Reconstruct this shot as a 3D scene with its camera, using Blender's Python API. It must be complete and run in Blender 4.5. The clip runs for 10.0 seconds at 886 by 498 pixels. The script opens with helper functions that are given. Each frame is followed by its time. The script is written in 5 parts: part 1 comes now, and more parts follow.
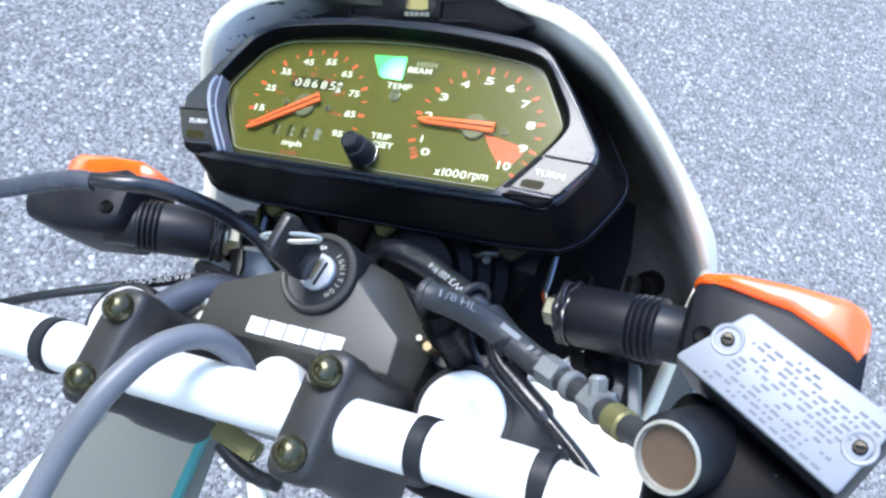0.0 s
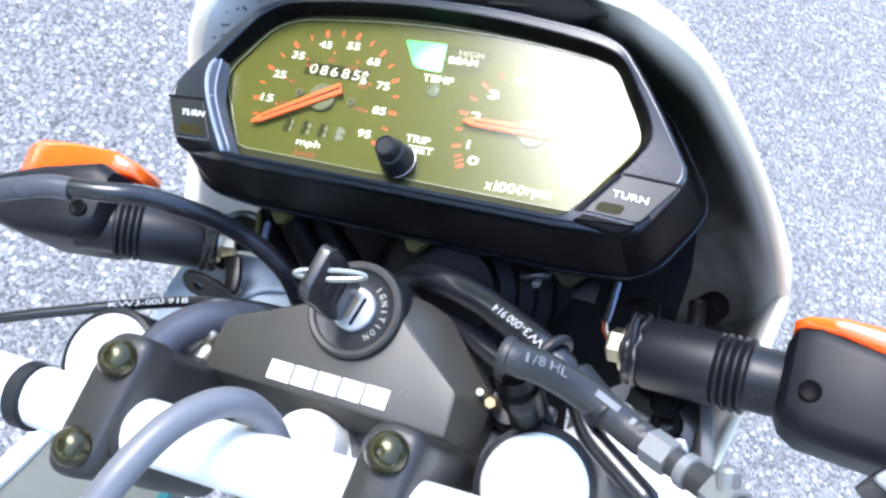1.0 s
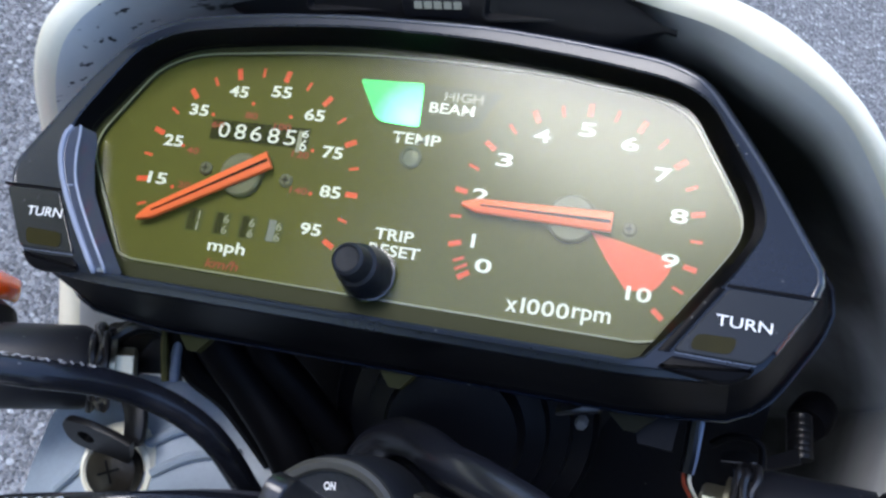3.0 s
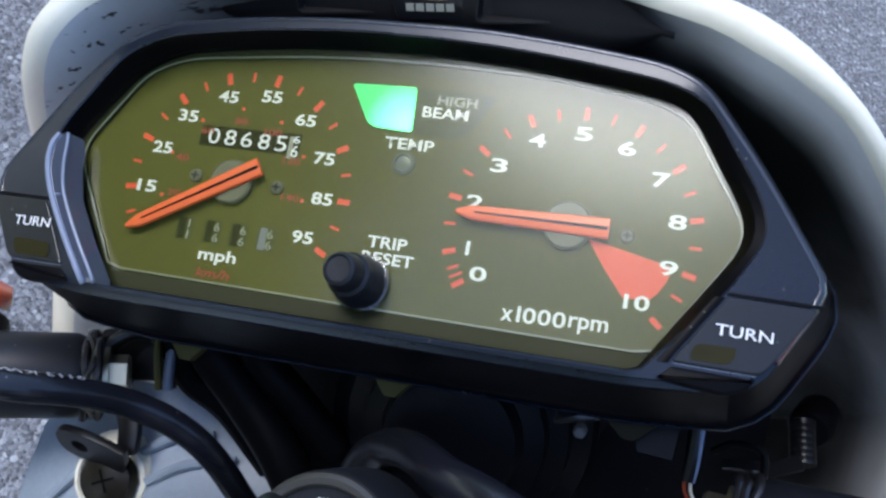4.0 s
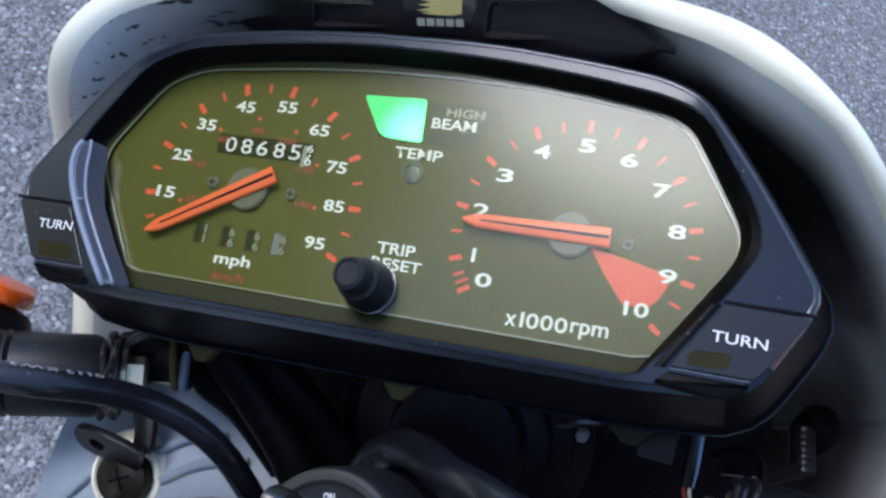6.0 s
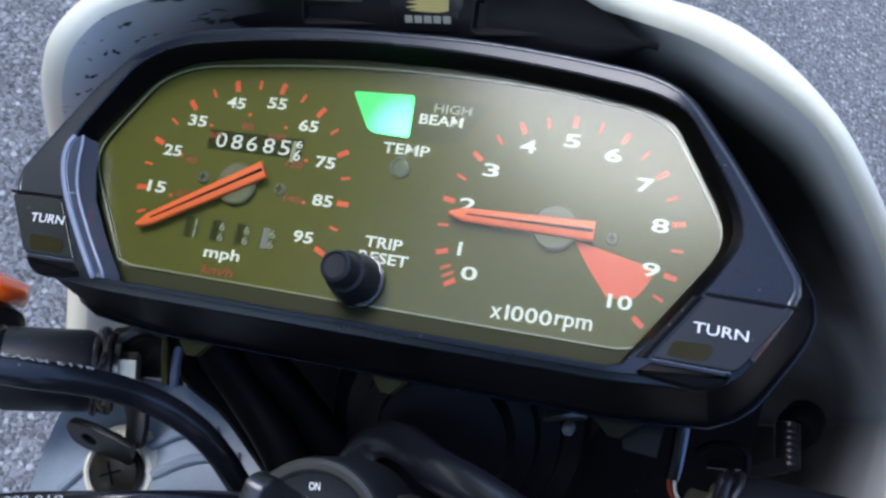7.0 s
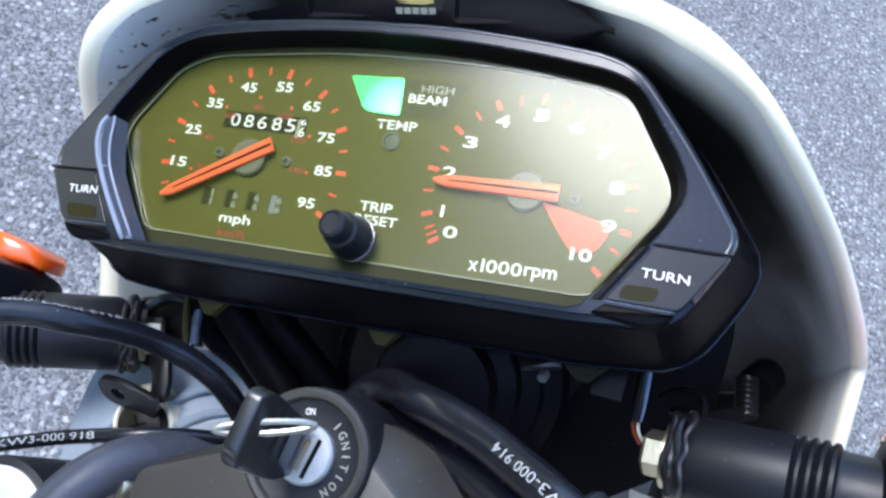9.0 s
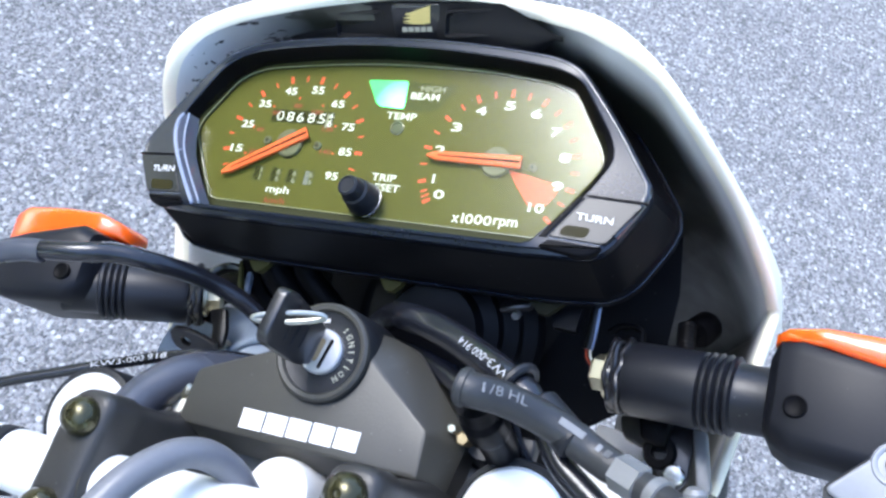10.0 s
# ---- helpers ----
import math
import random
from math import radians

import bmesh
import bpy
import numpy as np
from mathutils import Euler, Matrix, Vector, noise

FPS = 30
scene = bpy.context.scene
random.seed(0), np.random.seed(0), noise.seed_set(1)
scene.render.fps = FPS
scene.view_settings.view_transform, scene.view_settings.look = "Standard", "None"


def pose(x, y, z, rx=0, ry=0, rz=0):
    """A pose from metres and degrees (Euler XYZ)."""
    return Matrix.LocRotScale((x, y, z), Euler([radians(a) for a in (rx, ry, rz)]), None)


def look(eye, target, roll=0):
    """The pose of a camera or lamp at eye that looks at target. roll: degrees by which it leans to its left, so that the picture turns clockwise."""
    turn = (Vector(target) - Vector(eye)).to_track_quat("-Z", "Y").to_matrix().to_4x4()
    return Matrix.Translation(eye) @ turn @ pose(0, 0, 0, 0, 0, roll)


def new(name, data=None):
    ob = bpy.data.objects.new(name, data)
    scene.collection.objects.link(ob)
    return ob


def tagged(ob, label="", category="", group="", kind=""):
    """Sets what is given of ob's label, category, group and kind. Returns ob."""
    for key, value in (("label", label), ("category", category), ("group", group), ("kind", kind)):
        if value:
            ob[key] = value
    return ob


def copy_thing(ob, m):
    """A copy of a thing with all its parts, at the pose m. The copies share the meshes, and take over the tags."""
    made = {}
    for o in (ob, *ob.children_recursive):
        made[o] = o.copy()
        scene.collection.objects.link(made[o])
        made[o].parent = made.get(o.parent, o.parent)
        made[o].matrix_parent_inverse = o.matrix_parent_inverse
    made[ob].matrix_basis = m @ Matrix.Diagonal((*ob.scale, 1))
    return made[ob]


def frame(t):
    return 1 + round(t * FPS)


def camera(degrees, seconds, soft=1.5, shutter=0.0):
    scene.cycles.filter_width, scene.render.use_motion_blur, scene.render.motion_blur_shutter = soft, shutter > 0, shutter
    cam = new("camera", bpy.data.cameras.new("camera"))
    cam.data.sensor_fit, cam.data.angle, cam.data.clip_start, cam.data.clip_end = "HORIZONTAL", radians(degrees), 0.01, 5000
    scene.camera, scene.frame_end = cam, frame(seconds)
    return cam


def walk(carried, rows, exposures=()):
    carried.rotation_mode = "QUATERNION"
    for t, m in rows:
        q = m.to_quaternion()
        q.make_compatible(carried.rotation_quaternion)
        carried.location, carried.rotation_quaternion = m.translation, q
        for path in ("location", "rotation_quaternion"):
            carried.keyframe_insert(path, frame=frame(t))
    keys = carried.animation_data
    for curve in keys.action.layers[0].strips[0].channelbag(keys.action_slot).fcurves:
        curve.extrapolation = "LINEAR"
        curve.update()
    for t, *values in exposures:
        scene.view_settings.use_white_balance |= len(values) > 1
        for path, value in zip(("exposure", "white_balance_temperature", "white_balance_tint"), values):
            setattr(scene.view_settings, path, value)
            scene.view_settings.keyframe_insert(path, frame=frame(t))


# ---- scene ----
cam = camera(48.56, 10.0, soft=2.6)
PATH = [
    (0.0, 0.0858, -0.3041, 1.4991, 37.55, -15.06, 25.18),
    (0.5, 0.0504, -0.2818, 1.4778, 35.26, -16.35, 24.61),
    (1.0, 0.0213, -0.2574, 1.4549, 34.41, -18.84, 22.99),
    (1.5, 0.0108, -0.2116, 1.4230, 33.86, -18.86, 19.41),
    (2.0, -0.0059, -0.1758, 1.3928, 33.24, -19.60, 17.58),
    (2.5, -0.0165, -0.1564, 1.3732, 33.45, -19.54, 17.18),
    (3.0, -0.0158, -0.1410, 1.3738, 33.29, -19.64, 16.46),
    (4.5, -0.0146, -0.1335, 1.3724, 32.73, -19.05, 16.23),
    (5.0, -0.0152, -0.1332, 1.3719, 32.76, -19.09, 16.63),
    (5.5, -0.0135, -0.1361, 1.3762, 32.98, -18.71, 17.17),
    (7.0, -0.0077, -0.1429, 1.3814, 33.59, -18.71, 17.51),
    (7.5, -0.0032, -0.1420, 1.3824, 33.37, -18.22, 17.72),
    (8.0, -0.0035, -0.1446, 1.3821, 33.27, -18.48, 18.21),
    (8.5, 0.0037, -0.1537, 1.3909, 33.60, -17.97, 18.00),
    (9.0, 0.0094, -0.1729, 1.4035, 34.50, -17.24, 18.62),
    (9.5, 0.0208, -0.2002, 1.4266, 35.96, -15.90, 18.80),
    (10.0, 0.0509, -0.2467, 1.4557, 37.80, -14.27, 21.46),
]
EXPOSURES = [(0.0, 2.39, 6200, 9), (0.5, 2.63, 6300, 10.5), (1.0, 2.74, 6350, 11), (1.5, 2.82, 6300, 12), (2.0, 2.89, 6300, 13), (2.5, 2.5, 6200, 13), (3.0, 1.6, 6150, 12), (4.5, 1.35, 5950, 13), (5.5, 1.31, 5950, 13), (7.5, 1.42, 5950, 13), (8.5, 1.78, 6000, 12), (9.0, 2.01, 6100, 10.5), (10.0, 2.39, 6200, 10.5)]
walk(cam, [(t, pose(x, y, z, rx, ry, rz)) for t, x, y, z, rx, ry, rz in PATH], EXPOSURES)

# ---- light: a bright hazy sun high over the trees, and the sky ----
SUN_AZ, SUN_EL = radians(-180), radians(60)
sun_way = Vector((math.cos(SUN_AZ) * math.cos(SUN_EL), math.sin(SUN_AZ) * math.cos(SUN_EL), math.sin(SUN_EL)))
world = bpy.data.worlds.new("sky")
world.use_nodes = True
scene.world = world
wn, wl = world.node_tree.nodes, world.node_tree.links
sky = wn.new("ShaderNodeTexSky")
sky.sky_type, sky.sun_disc = "NISHITA", False
sky.sun_elevation, sky.sun_rotation = SUN_EL, math.atan2(sun_way.x, sun_way.y)
sky.air_density, sky.dust_density, sky.ozone_density = 1.0, 1.0, 1.5
wl.new(sky.outputs[0], wn["Background"].inputs[0])
wn["Background"].inputs[1].default_value = 0.15
sun = new("sun", bpy.data.lights.new("sun", "SUN"))
sun.data.energy, sun.data.angle, sun.data.color = 0.8, radians(27), (1.0, 0.98, 0.95)
sun.matrix_world = look(sun_way * 30, (0, 0, 0))

# ---- materials ----
def surf(name, col, rough, metal=0.0, var=0.15, scale=40.0, bump=0.1, coat=0.0, fine=600.0, spec=0.5, dust=0.0):
    """A surface with a coarse and a fine variation of tone, roughness and relief, in metres."""
    m = bpy.data.materials.new(name)
    m.use_nodes = True
    n, l = m.node_tree.nodes, m.node_tree.links
    b = n["Principled BSDF"]
    tc = n.new("ShaderNodeTexCoord")
    n1, n2 = n.new("ShaderNodeTexNoise"), n.new("ShaderNodeTexNoise")
    n1.inputs["Scale"].default_value, n1.inputs["Detail"].default_value = scale, 5
    n2.inputs["Scale"].default_value, n2.inputs["Detail"].default_value = fine, 3
    for q in (n1, n2):
        l.new(tc.outputs["Object"], q.inputs["Vector"])
    mix = n.new("ShaderNodeMix")
    mix.data_type = "RGBA"
    mix.inputs["A"].default_value = (*[c * (1 - var) for c in col], 1)
    mix.inputs["B"].default_value = (*[min(1, c * (1 + var)) for c in col], 1)
    add = n.new("ShaderNodeMath")
    add.operation = "MULTIPLY_ADD"
    add.inputs[1].default_value, add.inputs[2].default_value = 0.35, 0.0
    l.new(n2.outputs["Fac"], add.inputs[0])
    add2 = n.new("ShaderNodeMath")
    add2.operation = "MULTIPLY_ADD"
    add2.inputs[1].default_value = 0.65
    l.new(n1.outputs["Fac"], add2.inputs[0])
    l.new(add.outputs[0], add2.inputs[2])
    l.new(add2.outputs[0], mix.inputs["Factor"])
    if dust:
        vo, speck, pick, lay, few = n.new("ShaderNodeTexVoronoi"), n.new("ShaderNodeMapRange"), n.new("ShaderNodeMath"), n.new("ShaderNodeMix"), n.new("ShaderNodeMath")
        vo.inputs["Scale"].default_value = 420
        l.new(tc.outputs["Object"], vo.inputs["Vector"])
        speck.inputs["From Min"].default_value, speck.inputs["From Max"].default_value = 0.16, 0.06
        l.new(vo.outputs["Distance"], speck.inputs["Value"])
        cut = n.new("ShaderNodeSeparateColor")
        l.new(vo.outputs["Color"], cut.inputs[0])
        pick.operation, few.operation = "GREATER_THAN", "MULTIPLY"
        pick.inputs[1].default_value = 1 - dust
        l.new(cut.outputs[0], pick.inputs[0])
        l.new(pick.outputs[0], few.inputs[0])
        l.new(speck.outputs[0], few.inputs[1])
        lay.data_type = "RGBA"
        l.new(few.outputs[0], lay.inputs["Factor"])
        l.new(mix.outputs["Result"], lay.inputs["A"])
        lay.inputs["B"].default_value = (0.10, 0.10, 0.095, 1)
        l.new(lay.outputs["Result"], b.inputs["Base Color"])
    else:
        l.new(mix.outputs["Result"], b.inputs["Base Color"])
    rr = n.new("ShaderNodeMapRange")
    rr.inputs["To Min"].default_value, rr.inputs["To Max"].default_value = max(0.02, rough * 0.8), min(1, rough * 1.2)
    l.new(n1.outputs["Fac"], rr.inputs["Value"])
    l.new(rr.outputs[0], b.inputs["Roughness"])
    b.inputs["Metallic"].default_value = metal
    b.inputs["Coat Weight"].default_value = coat
    b.inputs["Specular IOR Level"].default_value = spec
    if bump:
        bp = n.new("ShaderNodeBump")
        bp.inputs["Strength"].default_value, bp.inputs["Distance"].default_value = bump, 0.001
        l.new(n2.outputs["Fac"], bp.inputs["Height"])
        l.new(bp.outputs[0], b.inputs["Normal"])
    return m


def clear(name, tint, rough, ior=1.5):
    """Clear plastic: tinted see-through with Fresnel gloss."""
    m = bpy.data.materials.new(name)
    m.use_nodes = True
    n, l = m.node_tree.nodes, m.node_tree.links
    n.remove(n["Principled BSDF"])
    t, g, f, mx = n.new("ShaderNodeBsdfTransparent"), n.new("ShaderNodeBsdfGlossy"), n.new("ShaderNodeLayerWeight"), n.new("ShaderNodeMixShader")
    t.inputs[0].default_value = (*tint, 1)
    f.inputs["Blend"].default_value = 0.5
    steep, gloss = n.new("ShaderNodeMath"), n.new("ShaderNodeMath")
    steep.operation, gloss.operation = "POWER", "MULTIPLY_ADD"
    least = ((ior - 1) / (ior + 1)) ** 2
    steep.inputs[1].default_value = 5
    gloss.inputs[1].default_value, gloss.inputs[2].default_value = 1 - least, least
    l.new(f.outputs["Facing"], steep.inputs[0])
    l.new(steep.outputs[0], gloss.inputs[0])
    tc, no, rr = n.new("ShaderNodeTexCoord"), n.new("ShaderNodeTexNoise"), n.new("ShaderNodeMapRange")
    no.inputs["Scale"].default_value, no.inputs["Detail"].default_value = 25, 2
    l.new(tc.outputs["Object"], no.inputs["Vector"])
    l.new(no.outputs["Fac"], rr.inputs["Value"])
    rr.inputs["To Min"].default_value, rr.inputs["To Max"].default_value = rough * 0.96, rough * 1.04
    l.new(rr.outputs[0], g.inputs["Roughness"])
    l.new(gloss.outputs[0], mx.inputs[0])
    l.new(t.outputs[0], mx.inputs[1])
    l.new(g.outputs[0], mx.inputs[2])
    l.new(mx.outputs[0], n["Material Output"].inputs[0])
    return m


def asphalt():
    """Worn asphalt: grey binder with light and dark stones of 4 to 12 mm, in relief."""
    m = bpy.data.materials.new("asphalt")
    m.use_nodes = True
    n, l = m.node_tree.nodes, m.node_tree.links
    b = n["Principled BSDF"]
    tc = n.new("ShaderNodeTexCoord")
    vo, vs, no, big = n.new("ShaderNodeTexVoronoi"), n.new("ShaderNodeTexVoronoi"), n.new("ShaderNodeTexNoise"), n.new("ShaderNodeTexNoise")
    vo.inputs["Scale"].default_value, vs.inputs["Scale"].default_value = 85, 220
    no.inputs["Scale"].default_value, no.inputs["Detail"].default_value = 700, 3
    big.inputs["Scale"].default_value, big.inputs["Detail"].default_value = 3, 6
    for q in (vo, vs, no, big):
        l.new(tc.outputs["Object"], q.inputs["Vector"])
    tone = n.new("ShaderNodeValToRGB")
    e = tone.color_ramp.elements
    e[0].position, e[0].color = 0.0, (0.105, 0.103, 0.106, 1)
    e[1].position, e[1].color = 1.0, (0.56, 0.555, 0.55, 1)
    for p, c in ((0.35, (0.185, 0.182, 0.186)), (0.62, (0.275, 0.27, 0.272)), (0.88, (0.42, 0.415, 0.41))):
        k = tone.color_ramp.elements.new(p)
        k.color = (*c, 1)
    sep = n.new("ShaderNodeSeparateColor")
    l.new(vo.outputs["Color"], sep.inputs[0])
    l.new(sep.outputs[0], tone.inputs[0])
    tone2 = n.new("ShaderNodeValToRGB")
    e = tone2.color_ramp.elements
    e[0].color, e[1].color = (0.070, 0.069, 0.072, 1), (0.330, 0.325, 0.328, 1)
    sep2 = n.new("ShaderNodeSeparateColor")
    l.new(vs.outputs["Color"], sep2.inputs[0])
    l.new(sep2.outputs[1], tone2.inputs[0])
    dist = n.new("ShaderNodeMapRange")
    dist.inputs["From Min"].default_value, dist.inputs["From Max"].default_value = 0.34, 0.50
    l.new(vo.outputs["Distance"], dist.inputs["Value"])
    mx = n.new("ShaderNodeMix")
    mx.data_type = "RGBA"
    l.new(dist.outputs[0], mx.inputs["Factor"])
    l.new(tone.outputs[0], mx.inputs["A"])
    l.new(tone2.outputs[0], mx.inputs["B"])
    stain = n.new("ShaderNodeMapRange")
    stain.inputs["To Min"].default_value, stain.inputs["To Max"].default_value = 0.8, 1.2
    l.new(big.outputs["Fac"], stain.inputs["Value"])
    mul = n.new("ShaderNodeVectorMath")
    mul.operation = "SCALE"
    l.new(mx.outputs["Result"], mul.inputs[0])
    l.new(stain.outputs[0], mul.inputs["Scale"])
    l.new(mul.outputs[0], b.inputs["Base Color"])
    b.inputs["Roughness"].default_value = 0.75
    h = n.new("ShaderNodeMath")
    h.operation = "ADD"
    l.new(vo.outputs["Distance"], h.inputs[0])
    l.new(vs.outputs["Distance"], h.inputs[1])
    bp = n.new("ShaderNodeBump")
    bp.invert = True
    bp.inputs["Strength"].default_value, bp.inputs["Distance"].default_value = 0.8, 0.005
    l.new(h.outputs[0], bp.inputs["Height"])
    l.new(bp.outputs[0], b.inputs["Normal"])
    return m


def glow(name, col, strength):
    m = bpy.data.materials.new(name)
    m.use_nodes = True
    b = m.node_tree.nodes["Principled BSDF"]
    b.inputs["Base Color"].default_value = (*[c * 0.5 for c in col], 1)
    b.inputs["Emission Color"].default_value = (*col, 1)
    b.inputs["Emission Strength"].default_value = strength
    return m


BLACK = surf("black_plastic", (0.0038, 0.0038, 0.0048), 0.4, bump=0.03, spec=0.07, dust=0.10)
POLISHED = surf("polished_black_edge", (0.018, 0.022, 0.032), 0.18, bump=0.01, coat=0.6, spec=0.6)
# blue of the sky reflection is put into this base colour
SATIN = surf("sky_tinted_satin_black", (0.0075, 0.0108, 0.0195), 0.24, bump=0.015, spec=0.45, dust=0.08)
STALK = surf("stalk_rubber", (0.0075, 0.0085, 0.012), 0.40, bump=0.06, spec=0.40, dust=0.06)
CHOKE = surf("pale_grey_jacket", (0.13, 0.135, 0.15), 0.4, bump=0.06)
PANEL = surf("blue_grey_painted_panel", (0.29, 0.345, 0.41), 0.4, var=0.25, scale=60, bump=0.08)
SHADE_PANEL = surf("olive_grey_plastic", (0.13, 0.135, 0.125), 0.45, var=0.12, bump=0.08)
OLD_RUBBER = surf("dull_grey_rubber", (0.022, 0.023, 0.025), 0.45, bump=0.15)
FADED_PRINT = surf("faded_print", (0.17, 0.175, 0.18), 0.6, bump=0)
BORE_RIM = surf("worn_bore_metal", (0.48, 0.47, 0.41), 0.45, metal=0.5, var=0.2, bump=0.1)
TARNISHED = surf("tarnished_steel", (0.030, 0.026, 0.020), 0.3, metal=0.7, var=0.3, bump=0.15)
DULL_STEEL = surf("dull_grey_metal", (0.22, 0.225, 0.23), 0.5, metal=0.5, bump=0.1)
STRIP = surf("sky_toned_plastic_edge", (0.055, 0.065, 0.092), 0.12, bump=0.02, coat=0.8)
DEEP_BLACK = surf("dusty_black_plastic", (0.0042, 0.0047, 0.0065), 0.5, var=0.4, scale=60, bump=0.08, spec=0.12, dust=0.05)
INKY = surf("sooty_black_rubber", (0.0028, 0.0028, 0.0035), 0.45, bump=0.08, spec=0.06)
# olive of the reflected trees is mixed into the bolts' colour
BOLT_BLACK = surf("tree_tinted_bolt", (0.055, 0.051, 0.024), 0.27, metal=0.7, var=0.3, scale=120, bump=0.06, coat=0.3)
BRACKET = surf("black_bracket_paint", (0.006, 0.006, 0.007), 0.3, bump=0.05, spec=0.3)
GLOSS = surf("gloss_black_plastic", (0.012, 0.012, 0.014), 0.3, bump=0.02, coat=0.3)
RUBBER = surf("black_rubber", (0.0105, 0.012, 0.0155), 0.45, bump=0.12, spec=0.35)
HOSE = surf("hose_rubber", (0.008, 0.009, 0.013), 0.25, bump=0.06, spec=0.6, dust=0.05)
# pale blue sheen of the jacket is averaged into this grey
GREY_HOSE = surf("sheen_grey_jacket", (0.050, 0.055, 0.070), 0.28, bump=0.08)
DARK_CAST = surf("dark_painted_aluminium", (0.030, 0.029, 0.028), 0.42, metal=0.2, bump=0.1, dust=0.06)
YOKE = surf("dull_cast_aluminium", (0.20, 0.205, 0.215), 0.5, metal=0.3, var=0.25, scale=50, bump=0.2)
COVER = surf("faded_black_plastic_cover", (0.034, 0.033, 0.028), 0.44, var=0.42, scale=35, bump=0.08, fine=1500, dust=0.10)
WHITE = surf("white_enamel", (0.80, 0.80, 0.78), 0.3, var=0.04, bump=0.03, coat=0.2)
AGED_WHITE = surf("aged_white_plastic", (0.87, 0.845, 0.70), 0.35, var=0.08, bump=0.05)
SHELL_IN = surf("glossy_black_paint", (0.011, 0.011, 0.012), 0.36, var=0.3, bump=0.06, spec=0.3)
ALU = surf("bare_aluminium", (0.82, 0.82, 0.81), 0.5, metal=0.6, var=0.06, bump=0.05)
BARREL = surf("worn_lock_metal", (0.55, 0.56, 0.57), 0.42, metal=0.6, var=0.15, scale=200, bump=0.1)
STEEL = surf("chromed_steel", (0.55, 0.54, 0.50), 0.22, metal=1.0, var=0.08, bump=0.03)
ZINC = surf("yellow_zinc", (0.50, 0.48, 0.36), 0.34, metal=0.9, var=0.12, bump=0.1)
BRASS = surf("tarnished_brass", (0.42, 0.31, 0.16), 0.35, metal=0.9, var=0.2, bump=0.1)
# this olive holds the mirrored trees' green haze over a dark dial
DIAL = surf("tree_hazed_dial", (0.091, 0.090, 0.016), 0.6, var=0.16, scale=22, bump=0, fine=300, spec=0.2)
DIM_PRINT = surf("dim_print", (0.30, 0.30, 0.24), 0.5, bump=0)
EDGE_GREY = surf("pale_edge_line", (0.21, 0.245, 0.32), 0.15, bump=0, coat=0.6)
OLD_DRAB = surf("smoky_olive_plastic", (0.022, 0.021, 0.012), 0.6, bump=0.05, spec=0.1)
DRAB = surf("olive_drab_metal", (0.16, 0.15, 0.06), 0.45, metal=0.4, var=0.3, bump=0.1)
OLIVE = surf("dull_olive_plastic", (0.06, 0.056, 0.016), 0.6, bump=0.05, spec=0.2)
CHROME = surf("bright_wire", (0.46, 0.45, 0.39), 0.32, metal=0.8, bump=0)
GLASSY = surf("lamp_glass", (0.12, 0.13, 0.10), 0.12, bump=0)
BORE_BROWN = surf("dark_brown_bore", (0.10, 0.065, 0.04), 0.6, var=0.3, bump=0.2)
DIAL_EDGE = surf("dial_surround", (0.034, 0.036, 0.015), 0.5, var=0.1, bump=0.03, spec=0.1)
PRINT = surf("white_print", (0.78, 0.78, 0.76), 0.5, var=0.04, bump=0)
HOSE_PRINT = surf("worn_hose_print", (0.40, 0.41, 0.42), 0.6, var=0.35, scale=500, bump=0)
BOOT = surf("ribbed_boot_rubber", (0.0042, 0.0045, 0.0062), 0.36, bump=0.06, spec=0.13)
RED = surf("orange_red_print", (0.72, 0.085, 0.025), 0.5, var=0.05, bump=0)
DIM_RED = surf("dull_red_print", (0.30, 0.05, 0.02), 0.5, var=0.05, bump=0)
NEEDLE = surf("orange_needle_paint", (0.85, 0.15, 0.05), 0.4, var=0.05, bump=0.02)
HUB = surf("grey_hub_plastic", (0.12, 0.12, 0.08), 0.45, var=0.1, bump=0.04)
GREEN = glow("lit_green_lamp", (0.07, 0.75, 0.19), 0.6)
gn, gl = GREEN.node_tree.nodes, GREEN.node_tree.links
g_tc, g_dist, g_hot = gn.new("ShaderNodeTexCoord"), gn.new("ShaderNodeVectorMath"), gn.new("ShaderNodeMapRange")
g_dist.operation = "DISTANCE"
g_dist.inputs[1].default_value = (0.0028, 0.0500, 0)
g_hot.inputs["From Min"].default_value, g_hot.inputs["From Max"].default_value = 0.0, 0.0115
g_hot.inputs["To Min"].default_value, g_hot.inputs["To Max"].default_value = 4.2, 0.36
gl.new(g_tc.outputs["Object"], g_dist.inputs[0])
gl.new(g_dist.outputs["Value"], g_hot.inputs["Value"])
gl.new(g_hot.outputs[0], gn["Principled BSDF"].inputs["Emission Strength"])
AMBER_OFF = surf("unlit_amber_window", (0.024, 0.021, 0.0055), 0.5, var=0.4, scale=90, bump=0, spec=0.12)
DEEP = surf("odometer_recess", (0.028, 0.030, 0.010), 0.6, var=0.2, bump=0, spec=0.1)
RECESS = surf("dim_recess", (0.066, 0.071, 0.020), 0.6, var=0.1, bump=0, spec=0.2)
BORDER = surf("gleam_toned_edge", (0.26, 0.27, 0.20), 0.3, bump=0, coat=0.4)
WINDOW = surf("smoked_window_plastic", (0.012, 0.0135, 0.015), 0.26, bump=0.02, spec=0.42, dust=0.06)
ORANGE = surf("orange_lens_plastic", (0.92, 0.13, 0.012), 0.2, var=0.1, bump=0.06, coat=1.0)
orange = ORANGE.node_tree.nodes["Principled BSDF"].inputs
